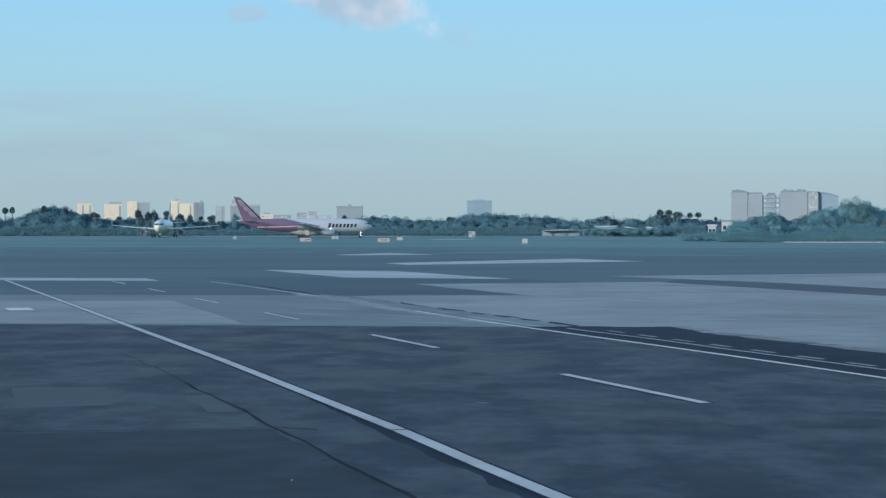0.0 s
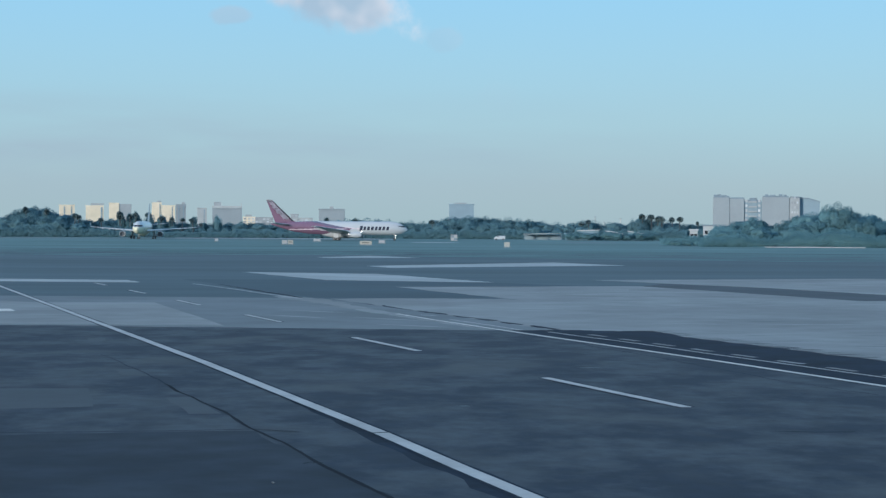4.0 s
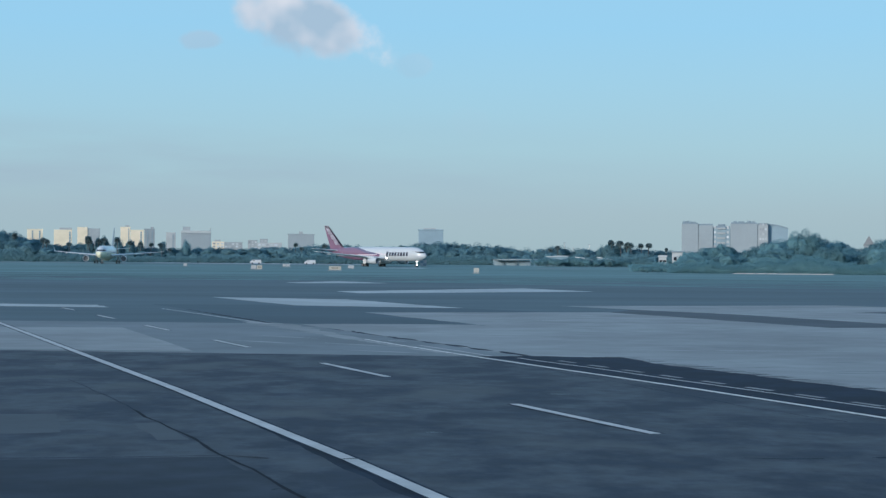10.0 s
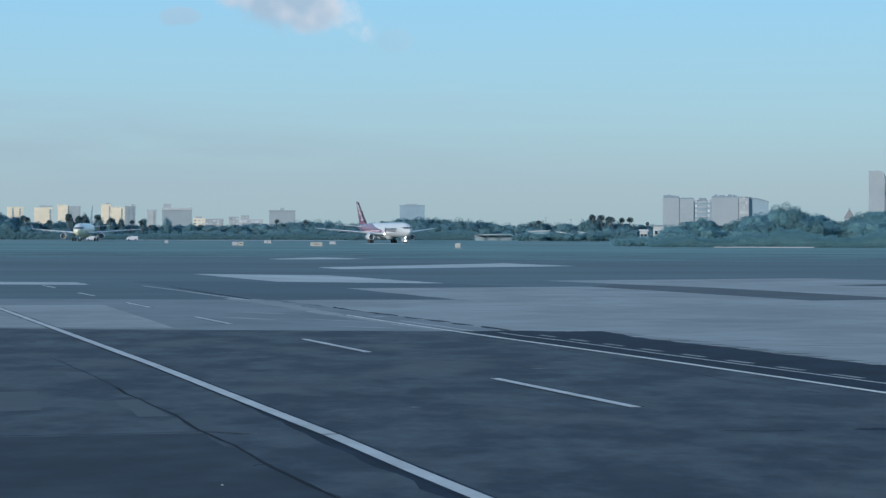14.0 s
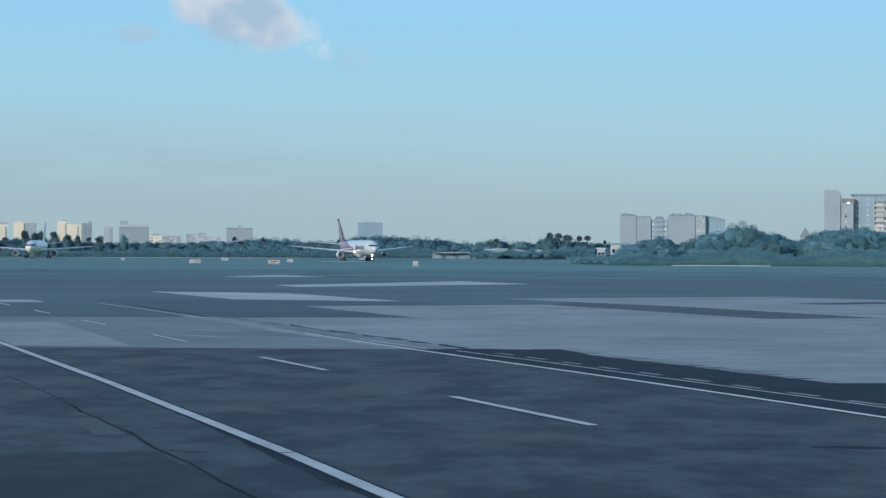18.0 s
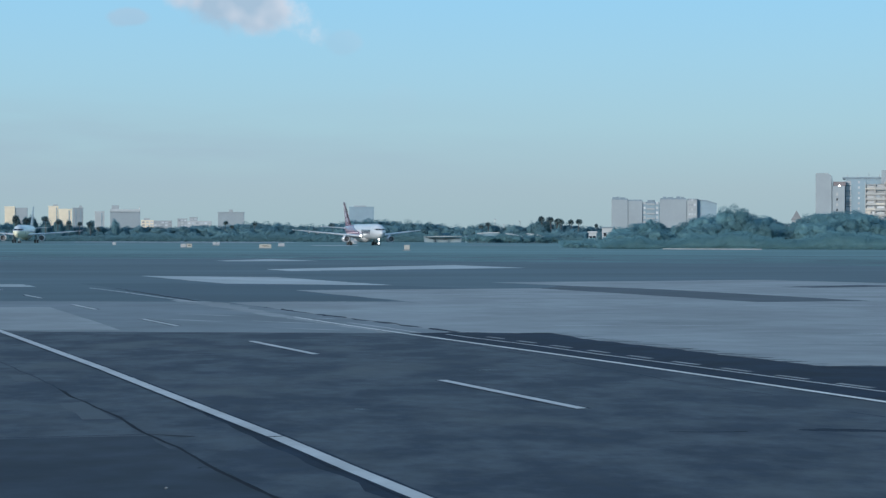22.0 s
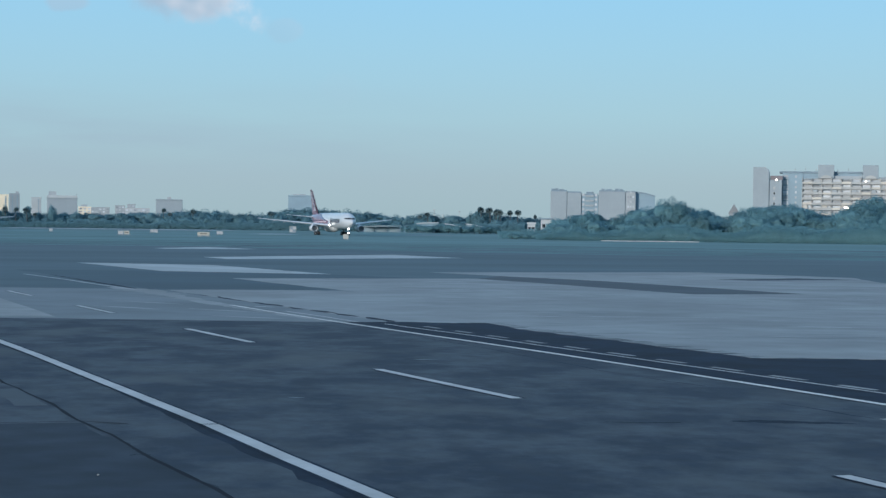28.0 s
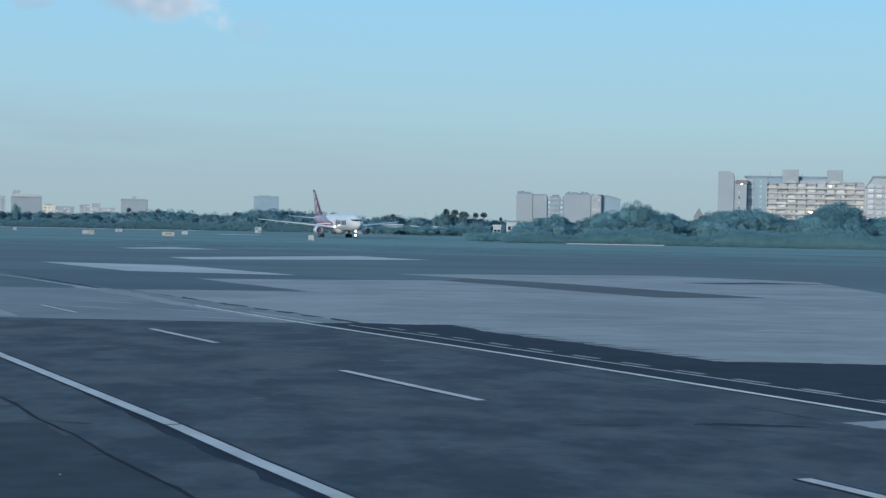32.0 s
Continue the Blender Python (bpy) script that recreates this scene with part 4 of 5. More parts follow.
freighter = build_plane("cargo_plane", pose(-55.6, 723, height(723), 0, 0, 3), "white twin-engine cargo jet with crimson tail, taxiing", FREIGHTER)
airliner = build_plane("passenger_plane", pose(-87.0, 565, height(565), 0, 0, -91), "white and pale yellow twin-engine airliner on the taxiway", AIRLINER)
for piece in airliner.children_recursive:
    piece.data.transform(Matrix.Scale(AIRLINER["size"], 4))


# ---- buildings ----
def site(bearing, distance):
    """A pose on the ground at a bearing, with x across the view and y away from the camera."""
    p = spot(bearing, distance)
    return pose(p.x, p.y, p.z, 0, 0, -bearing)


def pane_at(parent, x, z, w, h, y, mat, name="window", label=""):
    """A window: a frame with its sill and a pane set back in it."""
    fr = bmesh.new()
    t = 0.12
    add_box(fr, x - w / 2 - t, x - w / 2, y - 0.12, y + 0.05, z - h / 2 - t, z + h / 2 + t)
    add_box(fr, x + w / 2, x + w / 2 + t, y - 0.12, y + 0.05, z - h / 2 - t, z + h / 2 + t)
    add_box(fr, x - w / 2, x + w / 2, y - 0.12, y + 0.05, z + h / 2, z + h / 2 + t)
    add_box(fr, x - w / 2 - 0.1, x + w / 2 + 0.1, y - 0.25, y + 0.05, z - h / 2 - t, z - h / 2)
    win = part(name, fr, M_WALL_WHITE, parent)
    part("pane", box(x - w / 2, x + w / 2, y - 0.05, y, z - h / 2, z + h / 2), mat, win, label)
    return win


def plain_tower(left, right, top, distance, wall, label, depth=18.0, floors=0, bays=0, shade_side=0.0, roof_box=None, slits=()):
    """A distant tower between two bearings, up to an elevation; its storeys are marked by ledges, its bays by windows."""
    mid = (left + right) / 2
    w = 2 * distance * math.tan(radians((right - left) / 2))
    h = top_at(top, distance) - height(distance * math.cos(radians(mid)))
    b = thing("apartment_tower", site(mid, distance), label, "apartment building", "distant towers")
    body = bmesh.new()
    cut = w / 2 - w * shade_side
    add_box(body, -w / 2, cut, 0, depth, 0, h, bevel=0.15)
    part("wall", body, wall, b)
    if shade_side:
        part("wall", box(cut + 0.003, w / 2, depth * 0.04, depth * 1.1, 0, h * 0.985, bevel=0.15), M_WALL_GREY, b, "set-back wall with its shade put into the grey")
    part("parapet", box(-w / 2 - 0.25, cut + 0.25, -0.25, depth + 0.25, h, h + 0.9, bevel=0.1), wall, b)
    if roof_box:
        x0, x1, rh = roof_box
        part("roof_house", box(x0 * w, x1 * w, depth * 0.3, depth * 0.7, h + 0.9, h + 0.9 + rh, bevel=0.1), M_WALL_GREY, b, "rooftop plant room")
    for s in slits:
        x = s * w
        part("recess_panel", box(x - w * 0.045, x + w * 0.045, -0.35, 0.0, 1.0, h - 1.0), M_WALL_BLUE, b, "tall flat panel coloured like a shaded recess")
    if floors:
        step = h / floors
        n0 = max(0, floors - 9)
        for f in range(n0, floors):
            z = f * step
            part("ledge", box(-w / 2 - 0.2, cut + 0.2, -0.6, -0.003, z - 0.15, z + 0.15), wall, b)
            for k in range(bays):
                x = -w / 2 + (cut + w / 2) * (k + 0.5) / bays
                part("window", box(x - w / bays * 0.3, x + w / bays * 0.3, -0.12, -0.004, z + step * 0.3, z + step * 0.85), M_WINDOW, b)
    return b


def build_west_city():
    d = 1900
    rows = (
        (-11.28, -10.81, 0.761, M_WALL_CREAM, "distant cream apartment tower with a bright central bay", 10, 0, 0.0, None, (-0.16, 0.3)),
        (-10.48, -9.94, 0.746, M_WALL_CREAM, "distant warm cream apartment block with a stepped roof", 9, 0, 0.0, (-0.2, 0.5, 2.2), (0.38,)),
        (-9.78, -9.10, 0.834, M_WALL_CREAM, "distant cream tower with a grey shaded wing", 11, 0, 0.55, None, ()),
        (-8.48, -8.18, 0.854, M_WALL_CREAM, "distant slim cream apartment tower", 11, 0, 0.0, (0.0, 0.4, 1.6), (0.32,)),
        (-8.17, -7.77, 0.768, M_WALL_CREAM, "distant cream apartment tower behind palms", 10, 0, 0.0, None, (0.28,)),
        (-7.75, -7.44, 0.804, M_WALL_PINK, "distant pinkish tower with vertical recesses", 10, 0, 0.0, (0.1, 0.4, 2.0), (-0.2, 0.25)),
        (-7.09, -6.80, 0.700, M_WALL_WHITE, "distant white tower with a dark recess", 10, 0, 0.0, None, (0.22,)),
    )
    for l, r, t, wall, label, fl, bays, shade, rb, slits in rows:
        plain_tower(l, r, t, d, wall, label, floors=fl, bays=bays, shade_side=shade, roof_box=rb, slits=slits)
    hotel = plain_tower(-6.63, -5.72, 0.688, 1700, M_WALL_PINK, "broad pinkish-grey hotel with a rooftop sign frame", depth=24)
    w = 2 * 1700 * math.tan(radians((-5.72 - -6.63) / 2))
    h = top_at(0.688, 1700) - height(1700)
    part("roof_band", box(-w / 2, w / 2, -0.4, 24, h + 0.9, h + 3.0), M_WALL_WHITE, hotel, "pale roof storey")
    part("sign_frame", box(-w * 0.45, -w * 0.2, 4, 4.4, h + 3.0, h + 6.5), M_WALL_GREY, hotel, "grey rooftop sign board")
    part("mast", tube((w * 0.48, 2, h), (w * 0.48, 2, h + 5.5), 0.35, 0.2, n=8), M_STEEL, hotel, "roof mast")
    plain_tower(-5.68, -5.31, 0.427, 1650, M_WALL_CREAM, "low cream apartment block above the trees", floors=6, bays=3, roof_box=(-0.3, 0.2, 1.8))
    plain_tower(-5.31, -4.75, 0.420, 1900, M_WALL_GREY, "long low grey apartment block", floors=6, bays=5)
    plain_tower(-4.58, -4.29, 0.485, 1900, M_WALL_GREY, "grey apartment block above the trees", floors=7, bays=3)
    plain_tower(-4.21, -3.97, 0.527, 1900, M_WALL_GREY, "grey tower above the trees", floors=7, bays=2)
    plain_tower(-4.29, -3.53, 0.410, 1800, M_WALL_WHITE, "long low whitish block above the trees", floors=5, bays=6)
    plain_tower(-3.34, -2.53, 0.686, 1500, M_WALL_PINK, "broad grey-pink apartment block with a lift house", depth=20, roof_box=(-0.08, 0.06, 2.0))
    plain_tower(0.72, 1.49, 0.863, 1500, M_WALL_BLUE, "blue-grey apartment tower with stepped roof", depth=20, roof_box=(-0.3, 0.2, 1.0))


def build_mid_block():
    """The long pinkish block of slabs and a window core."""
    d = 1100
    left, right = 8.89, 12.13
    mid = (left + right) / 2
    b = thing("apartment_block", site(mid, d), "long pinkish-grey apartment block behind dense trees", "apartment building")
    zb = height(d)

    def x_at(bearing):
        return d * math.tan(radians(bearing - mid))

    def z_at(e):
        return top_at(e, d) - zb
    for l, r, t, y0, mat, lab in ((8.89, 9.40, 1.131, 0.0, M_WALL_PINK, "pinkish end slab"), (9.402, 9.848, 1.094, 0.4, M_WALL_PINK, "pinkish slab"),
                                  (9.85, 10.378, 1.023, 1.4, M_WALL_BLUE, "recessed blue-grey stair core"), (10.38, 11.208, 1.143, 0.0, M_WALL_PINK, "broad pinkish slab"),
                                  (11.21, 11.528, 1.123, 0.5, M_WALL_GREY, "grey slab")):
        x0, x1, h = x_at(l), x_at(r), z_at(t)
        part("wall", box(x0, x1, y0, 16, 0, h, bevel=0.15), mat, b, lab)
        part("roof_cap", box(x0 + 0.4, x1 - 0.4, y0 + 0.6, 15, h, h + 0.8, bevel=0.1), M_ROOF, b, "dark roof cap")
    for x in (9.44, 11.34, 10.11):
        part("lift_house", box(x_at(x) - 2.2, x_at(x) + 2.2, 5, 10, z_at(1.023), z_at(1.127), bevel=0.15), M_ROOF, b, "dark rooftop lift house")
    x0, x1, h0, h1 = x_at(11.53), x_at(12.13), z_at(1.139), z_at(1.016)
    part("wall", solid([[(x0, y, 0), (x1, y, 0), (x1, y, h1), ((x0 + x1) / 2, y, h0 * 0.97), (x0, y, h0)] for y in (4.0, 18.0)]), M_WALL_BLUE, b, "blue-grey end wing with a sloping roof")
    part("roof_edge", solid([[(x0, y, h0 - 0.4), ((x0 + x1) / 2, y, h0 * 0.97 - 0.4), (x1 + 0.2, y, h1 - 0.5), (x1 + 0.2, y, h1 + 0.2), ((x0 + x1) / 2, y, h0 * 0.97 + 0.3), (x0, y, h0 + 0.3)] for y in (3.6, 18.2)]), M_ROOF, b, "dark sloping roof edge")
    for bx, w, hh in ((8.97, 1.2, 0.8), (9.08, 0.8, 1.1), (9.22, 1.6, 0.6), (10.52, 1.0, 0.9), (10.70, 1.8, 0.6), (10.95, 1.1, 1.0), (11.08, 0.9, 0.7)):
        zt = z_at(1.131 if bx < 9.4 else 1.143) + 0.8
        part("roof_unit", box(x_at(bx) - w, x_at(bx) + w, 3.0, 6.0, zt, zt + hh, bevel=0.08), M_ROOF, b, "small dark roof unit")
    for k in range(5):
        z = z_at(0.382) + k * 2.85
        for bx in (9.91, 10.30):
            pane_at(b, x_at(bx), z + 1.0, 1.1, 1.3, 1.39, M_WINDOW)
        part("balcony_slab", box(x_at(9.97), x_at(10.23), 0.5, 1.39, z - 0.1, z + 0.15), M_WALL_GREY, b)
        part("balcony_front", box(x_at(9.97), x_at(10.23), 0.35, 0.5, z - 0.1, z + 0.9), M_WALL_GREY, b)
    for k in range(6):
        z = z_at(0.311) + k * 2.85
        for s in (0.25, 0.5, 0.75):
            part("window", box(x_at(11.22) + 6 * s - 0.5, x_at(11.22) + 6 * s + 0.5, 0.4, 0.497, z + 0.8, z + 2.0), M_WINDOW, b)


def glint_pane(parent, x, y, z, w, h):
    """A casement turned to fit the camera's view, so that its pane mirrors the low sun at it."""
    fr = bmesh.new()
    for x0, x1, z0, z1 in ((-w / 2 - 0.1, -w / 2, -h / 2 - 0.1, h / 2 + 0.1), (w / 2, w / 2 + 0.1, -h / 2 - 0.1, h / 2 + 0.1), (-w / 2, w / 2, h / 2, h / 2 + 0.1), (-w / 2, w / 2, -h / 2 - 0.1, -h / 2)):
        add_box(fr, x0, x1, -0.05, 0.05, z0, z1)
    win = part("casement", fr, M_WALL_WHITE, parent, "casement turned to mirror the sun at the camera", at=pose(x, y, z, -3.6, 0, -12.2))
    part("pane", box(-w / 2, w / 2, -0.02, 0.02, -h / 2, h / 2), M_GLINT, win, "pane catching the low sun")
    part("hinge_arm", tube((-w / 2, 0.05, 0), (-w / 2, 0.75 + w * 0.12, 0), 0.04, n=6), M_STEEL, win)


def build_condo():
    """The stepped slab with rows of balconies, its stair tower and roof houses."""
    d = 1000
    mid = 17.6
    b = thing("condominium", site(mid, d), "pale condominium slab with rows of balconies above trees", "apartment building")
    zb = height(d)

    def X(bearing):
        return d * math.tan(radians(bearing - mid))

    def Z(e):
        return top_at(e, d) - zb
    # stair tower with a rounded shoulder
    x0, x1, h = X(15.12), X(15.60), Z(1.94)
    part("stair_tower", solid([[(x0, y, 0), (x1, y, 0), (x1, y, h - 2.6), (x1 - 0.7, y, h - 1.0), (x1 - 2.0, y, h), (x0 + 0.3, y, h), (x0, y, h - 0.4)] for y in (-2.0, 9.0)]), M_WALL_PINK, b, "blank pinkish stair tower")
    x0, x1, h = X(15.605), X(15.99), Z(1.55)
    part("wall", box(x0, x1, -1.2, 12, 0, h, bevel=0.12), M_WALL_PINK, b, "pinkish side slab")
    part("roof_house", box(x0 + 0.6, x1 + 0.4, 0, 9, h, Z(1.68), bevel=0.1), M_BROWN, b, "red-brown roof house")
    glint_pane(b, (x0 + x1) / 2 + 0.6, -1.75, Z(1.55), 1.0, 0.6)
    for k in range(5):
        pane_at(b, (x0 + x1) / 2 - 0.6, Z(1.30) - k * 2.8, 0.8, 1.3, -1.25, M_SIGN_WHITE if k in (0, 2) else M_GLASS_DARK)
    # recessed blue-grey block and the long rear slab with its dark roof edge
    x0, x1, h = X(15.995), X(16.62), Z(1.775)
    part("wall", box(x0, x1, 5.0, 20, 0, h, bevel=0.12), M_WALL_BLUE, b, "recessed wall, its shade put into a blue-grey colour")
    part("roof_edge", box(X(15.9), X(18.45), 4.6, 21, h, h + 0.9, bevel=0.1), M_ROOF, b, "dark roof edge")
    part("wall", box(X(16.625), X(18.4), 5.0, 20, Z(1.60) + 0.02, h - 0.01, bevel=0.12), M_WALL_BLUE, b, "rear blue-grey wall")
    for k in range(9):
        z = h - 2.2 - k * 2.8
        part("ledge", box(x0 + 0.2, x0 + 3.2, 4.3, 5.0, z - 1.2, z - 0.5), M_WALL_WHITE, b, "small balcony front")
        part("window", box(x0 + 0.3, x0 + 3.0, 4.9, 5.0, z - 0.4, z + 1.0), M_WINDOW, b)
        part("window", box(x0 + 6.6, x0 + 7.6, 4.9, 5.0, z - 0.3, z + 0.9), M_WINDOW, b)
    for k in range(7):
        x = x0 + 1 + k * 5.6
        part("aerial", tube((x, 7, h + 0.9), (x, 7, h + 0.9 + 1.2 + (k * 37 % 5) * 0.3), 0.10, n=6), M_STEEL, b)
    # balcony front: back wall, party walls, slabs, parapets and dark glazing
    x0, x1, top = X(16.6), X(19.53), Z(1.60)
    part("wall", box(x0, x1, 1.6, 8.0, 0, top, bevel=0.1), M_WALL_CONDO, b, "whitish back wall of the balconies")
    bays = 10
    w = (x1 - x0) / bays
    step = 2.78
    floors = 9
    for k in range(bays + 1):
        x = x0 + k * w
        part("party_wall", box(x - 0.15, x + 0.15, 0.0, 1.59, top - floors * step, top + (0.3 if k % 3 else 0.9)), M_WALL_CONDO, b)
    for f in range(floors):
        z = top - (f + 1) * step
        part("balcony_slab", box(x0 + 0.16, x1 - 0.16, 0.05, 1.58, z - 0.12, z + 0.12), M_WALL_CONDO, b)
        for k in range(bays):
            xa, xb = x0 + k * w + 0.2, x0 + (k + 1) * w - 0.2
            solidp = (k * 7 + f * 3) % 5 != 0
            part("parapet", box(xa, xb, -0.02, 0.12, z + 0.13, z + (1.15 if solidp else 0.9)), M_WALL_CONDO if (k + f) % 4 else M_WALL_BEIGE, b)
            lit = (f, k) in ((5, 4), (0, 6))
            if (k * 5 + f * 7) % 4 == 0:
                part("awning", box(xa + 0.1, xb - 0.1, 0.2, 1.4, z + 2.25, z + 2.40), M_WALL_BLUE, b, "blue-grey balcony awning")
            if (k * 3 + f * 5) % 6 == 1:
                part("shutter", box(xa + 0.15, xa + (xb - xa) * 0.55, 0.20, 0.30, z + 0.15, z + 2.45), M_WALL_BEIGE if f % 2 else M_WALL_GREY, b, "closed storm shutter")
            part("window", box(xa + 0.3, xb - 0.3, 1.5, 1.58, z + 0.3, z + 2.3), M_WINDOW, b, "shaded balcony glazing")
            if lit:
                glint_pane(b, (xa + xb) / 2, -0.6, z + 1.4, (2.3 if f == 5 else 0.45), (0.75 if f == 5 else 0.5))
    part("roof_storey", box(X(17.3), X(18.5), 2.2, 4.95, top, Z(1.69), bevel=0.1), M_WALL_GREY, b, "grey set-back roof storey")
    for l, r, hh in ((17.07, 17.55, 2.025), (18.41, 18.87, 2.02)):
        part("roof_house", box(X(l), X(r), 0.6, 8.0, top, Z(hh), bevel=0.15), M_WALL_PINK, b, "pinkish lift house")
        cx = (X(l) + X(r)) / 2
        part("arch", solid([[(cx + 2.9 * math.cos(math.pi * i / 14), y, top + 0.1 + 1.7 * math.sin(math.pi * i / 14)) for i in range(15)] for y in (0.2, 0.55)]), M_WALL_CONDO, b, "pale half-round arch below the lift house")
    part("roof_storey", box(X(18.9), X(19.5), 1.8, 8.0, top, Z(1.66), bevel=0.1), M_WALL_PINK, b, "roof storey")

    # the neighbouring block with a sloping shoulder
    b2 = thing("condominium", site(21.0, d - 8), "grey condominium with a sloping dark roof shoulder", "apartment building")
    d2 = d - 8

    def X2(bearing):
        return d2 * math.tan(radians(bearing - 21.0))

    def Z2(e):
        return top_at(e, d2) - zb
    part("wall", solid([[(X2(19.56), y, 0), (X2(23.0), y, 0), (X2(23.0), y, Z2(1.80)), (X2(19.80), y, Z2(1.80)), (X2(19.56), y, Z2(1.50))] for y in (0.0, 16.0)]), M_WALL_GREY, b2, "grey wall")
    part("roof_edge", solid([[(X2(19.545), y, Z2(1.47)), (X2(19.79), y, Z2(1.80) + 0.2), (X2(23.0), y, Z2(1.80) + 0.2), (X2(23.0), y, Z2(1.80) + 1.2), (X2(19.76), y, Z2(1.80) + 1.2), (X2(19.545), y, Z2(1.47) + 0.6)] for y in (-0.4, 16.4)]), M_ROOF, b2, "dark sloping roof edge")
    for f in range(9):
        z = Z2(1.55) - f * 2.8
        for k in range(8):
            x = X2(19.62) + k * 4.4
            part("balcony_front", box(x, x + 3.0, -1.1, -0.95, z - 0.9, z + 0.1), M_WALL_WHITE, b2)
            part("balcony_slab", box(x, x + 3.0, -0.95, -0.003, z - 0.9, z - 0.7), M_WALL_WHITE, b2)
            part("window", box(x + 0.2, x + 2.8, -0.1, -0.004, z - 0.6, z + 1.3), M_WINDOW, b2)
    # the tiny steep gable among the trees
    g = thing("gabled_house", site(14.55, 620), "steep weathered gable of a house among trees", "house")
    zg = height(620)
    hh, h0 = top_at(0.783, 620) - zg, top_at(0.503, 620) - zg
    part("wall", box(-1.6, 1.6, 0, 7, 0, h0, bevel=0.05), M_WALL_PINK, g)
    part("gable", solid([[(-1.9, y, h0), (1.9, y, h0), (0.12, y, hh), (-0.12, y, hh)] for y in (-0.3, 7.3)]), M_SHINGLE, g, "steep pointed gable roof")
    part("finial", tube((0, 0, hh - 0.2), (0, 0, hh + 0.5), 0.08, 0.03, n=6), M_ROOF, g)


def small_house(left, right, e0, e1, d, wall, roof, label, dark_door=True):
    mid = (left + right) / 2
    w = 2 * d * math.tan(radians((right - left) / 2))
    h = top_at(e1, d) - height(d)
    b = thing("house", site(mid, d), label, "house", "small white houses")
    part("wall", box(-w / 2, w / 2, 0, 6, 0, h, bevel=0.06), wall, b)
    part("roof", box(-w / 2 - 0.3, w / 2 + 0.3, -0.4, 6.4, h, h + 0.5, bevel=0.06), roof, b, "flat dark roof" if roof is M_ROOF else "flat white roof")
    for k in range(2):
        x = -w * 0.22 + k * w * 0.45
        part("window", box(x - 0.5, x + 0.5, -0.06, -0.003, h * 0.55, h * 0.75), M_GLASS_DARK, b)
    return b


build_west_city()
build_mid_block()
build_condo()
small_house(8.60, 8.94, 0, 0.244, 640, M_WALL_WHITE, M_ROOF, "small white house with a dark flat roof")
small_house(8.19, 8.43, 0, 0.105, 640, M_WALL_WHITE, M_ROOF_WHITE, "small white house half hidden by shrubs")
small_house(8.94, 9.05, 0, 0.139, 644, M_WALL_WHITE, M_ROOF_WHITE, "small white annexe beside the house")
small_house(-12.30, -12.13, 0, 0.448, 905, M_WALL_WHITE, M_ROOF_WHITE, "small white building showing between trees")


def build_hangars():
    d = 830
    # open canopy of three bays
    mid = (3.04 + 4.25) / 2
    b = thing("canopy", site(mid, d), "low pale grey open canopy with shaded bays", "canopy")
    w = 2 * d * math.tan(radians((4.25 - 3.04) / 2))
    h = top_at(-0.018, d) - height(d)
    part("roof", solid([[(-w / 2, y, h - 0.45), (w / 2, y, h - 0.05), (w / 2, y, h + 0.05), (0, y, h + 0.15), (-w / 2, y, h - 0.2)] for y in (0, 9)]), M_WALL_GREY, b, "thin pale roof")
    part("back_wall", box(-w / 2 + 0.3, w / 2 - 0.3, 7, 7.3, 0, h - 0.6), M_WALL_SHED, b, "dull sheet back wall")
    for i in range(3):
        x = -w / 2 + w * (i + 0.5) / 3
        part("bay_panel", box(x - w * 0.13, x + w * 0.13, 6, 6.2, 0.0, h - 0.8), M_WALL_BLUE, b, "panel coloured as the shade of an open bay")
    for i in range(4):
        x = -w / 2 + 0.4 + (w - 0.8) * i / 3
        part("post", tube((x, 0.5, 0), (x, 0.5, h - 0.5), 0.12, n=8), M_WALL_SHED, b)
    # low sheds with thin, gently pitched white roofs
    for l, el, r, er, lab in ((4.30, -0.000, 5.32, 0.018, "low grey shed with a flat pale roof"), (4.71, 0.088, 5.41, 0.114, "grey hangar with a thin white roof"),
                              (5.60, 0.088, 6.12, -0.000, "grey hangar with a sloping white roof"), (6.26, 0.088, 6.78, -0.000, "small hangar with a sloping white roof")):
        flat = "shed" in lab
        dd = d - 14 if flat else d + 4
        mid = (l + r) / 2
        w = 2 * dd * math.tan(radians((r - l) / 2))
        hl, hr = top_at(el, dd) - height(dd), top_at(er, dd) - height(dd)
        g = thing("hangar", site(mid, dd), lab, "hangar", "low hangars")
        part("wall", solid([[(-w / 2 + 0.5, y, 0), (w / 2 - 0.5, y, 0), (w / 2 - 0.5, y, hr - 0.4), (-w / 2 + 0.5, y, hl - 0.4)] for y in (0.6, 9.0)]), M_WALL_SHED, g)
        part("roof", solid([[(-w / 2, y, hl - 0.32), (w / 2, y, hr - 0.32), (w / 2, y, hr - 0.04), (0, y, (hl + hr) / 2 + 0.12), (-w / 2, y, hl - 0.04)] for y in (0, 9.6)]), M_ROOF_WHITE if not flat else M_WALL_SHED, g, "thin white sheet roof" if not flat else "flat pale roof")
        for k in range(3):
            x = -w / 2 + w * (k + 0.5) / 3
            part("shutter", box(x - w * 0.1, x + w * 0.1, 0.45, 0.58, 0.0, min(hl, hr) * 0.7), M_WALL_BLUE_DARK, g, "dark roller shutter")


build_hangars()


# ---- airfield signs and fittings ----
def sign(x, y, width, tall, faces, label, mark=True):
    z = height(y) - 0.012
    turn = -math.degrees(math.atan2(x, y))
    s = thing("airfield_sign", pose(x, y, z, 0, 0, turn), label, "sign", "airfield signs")
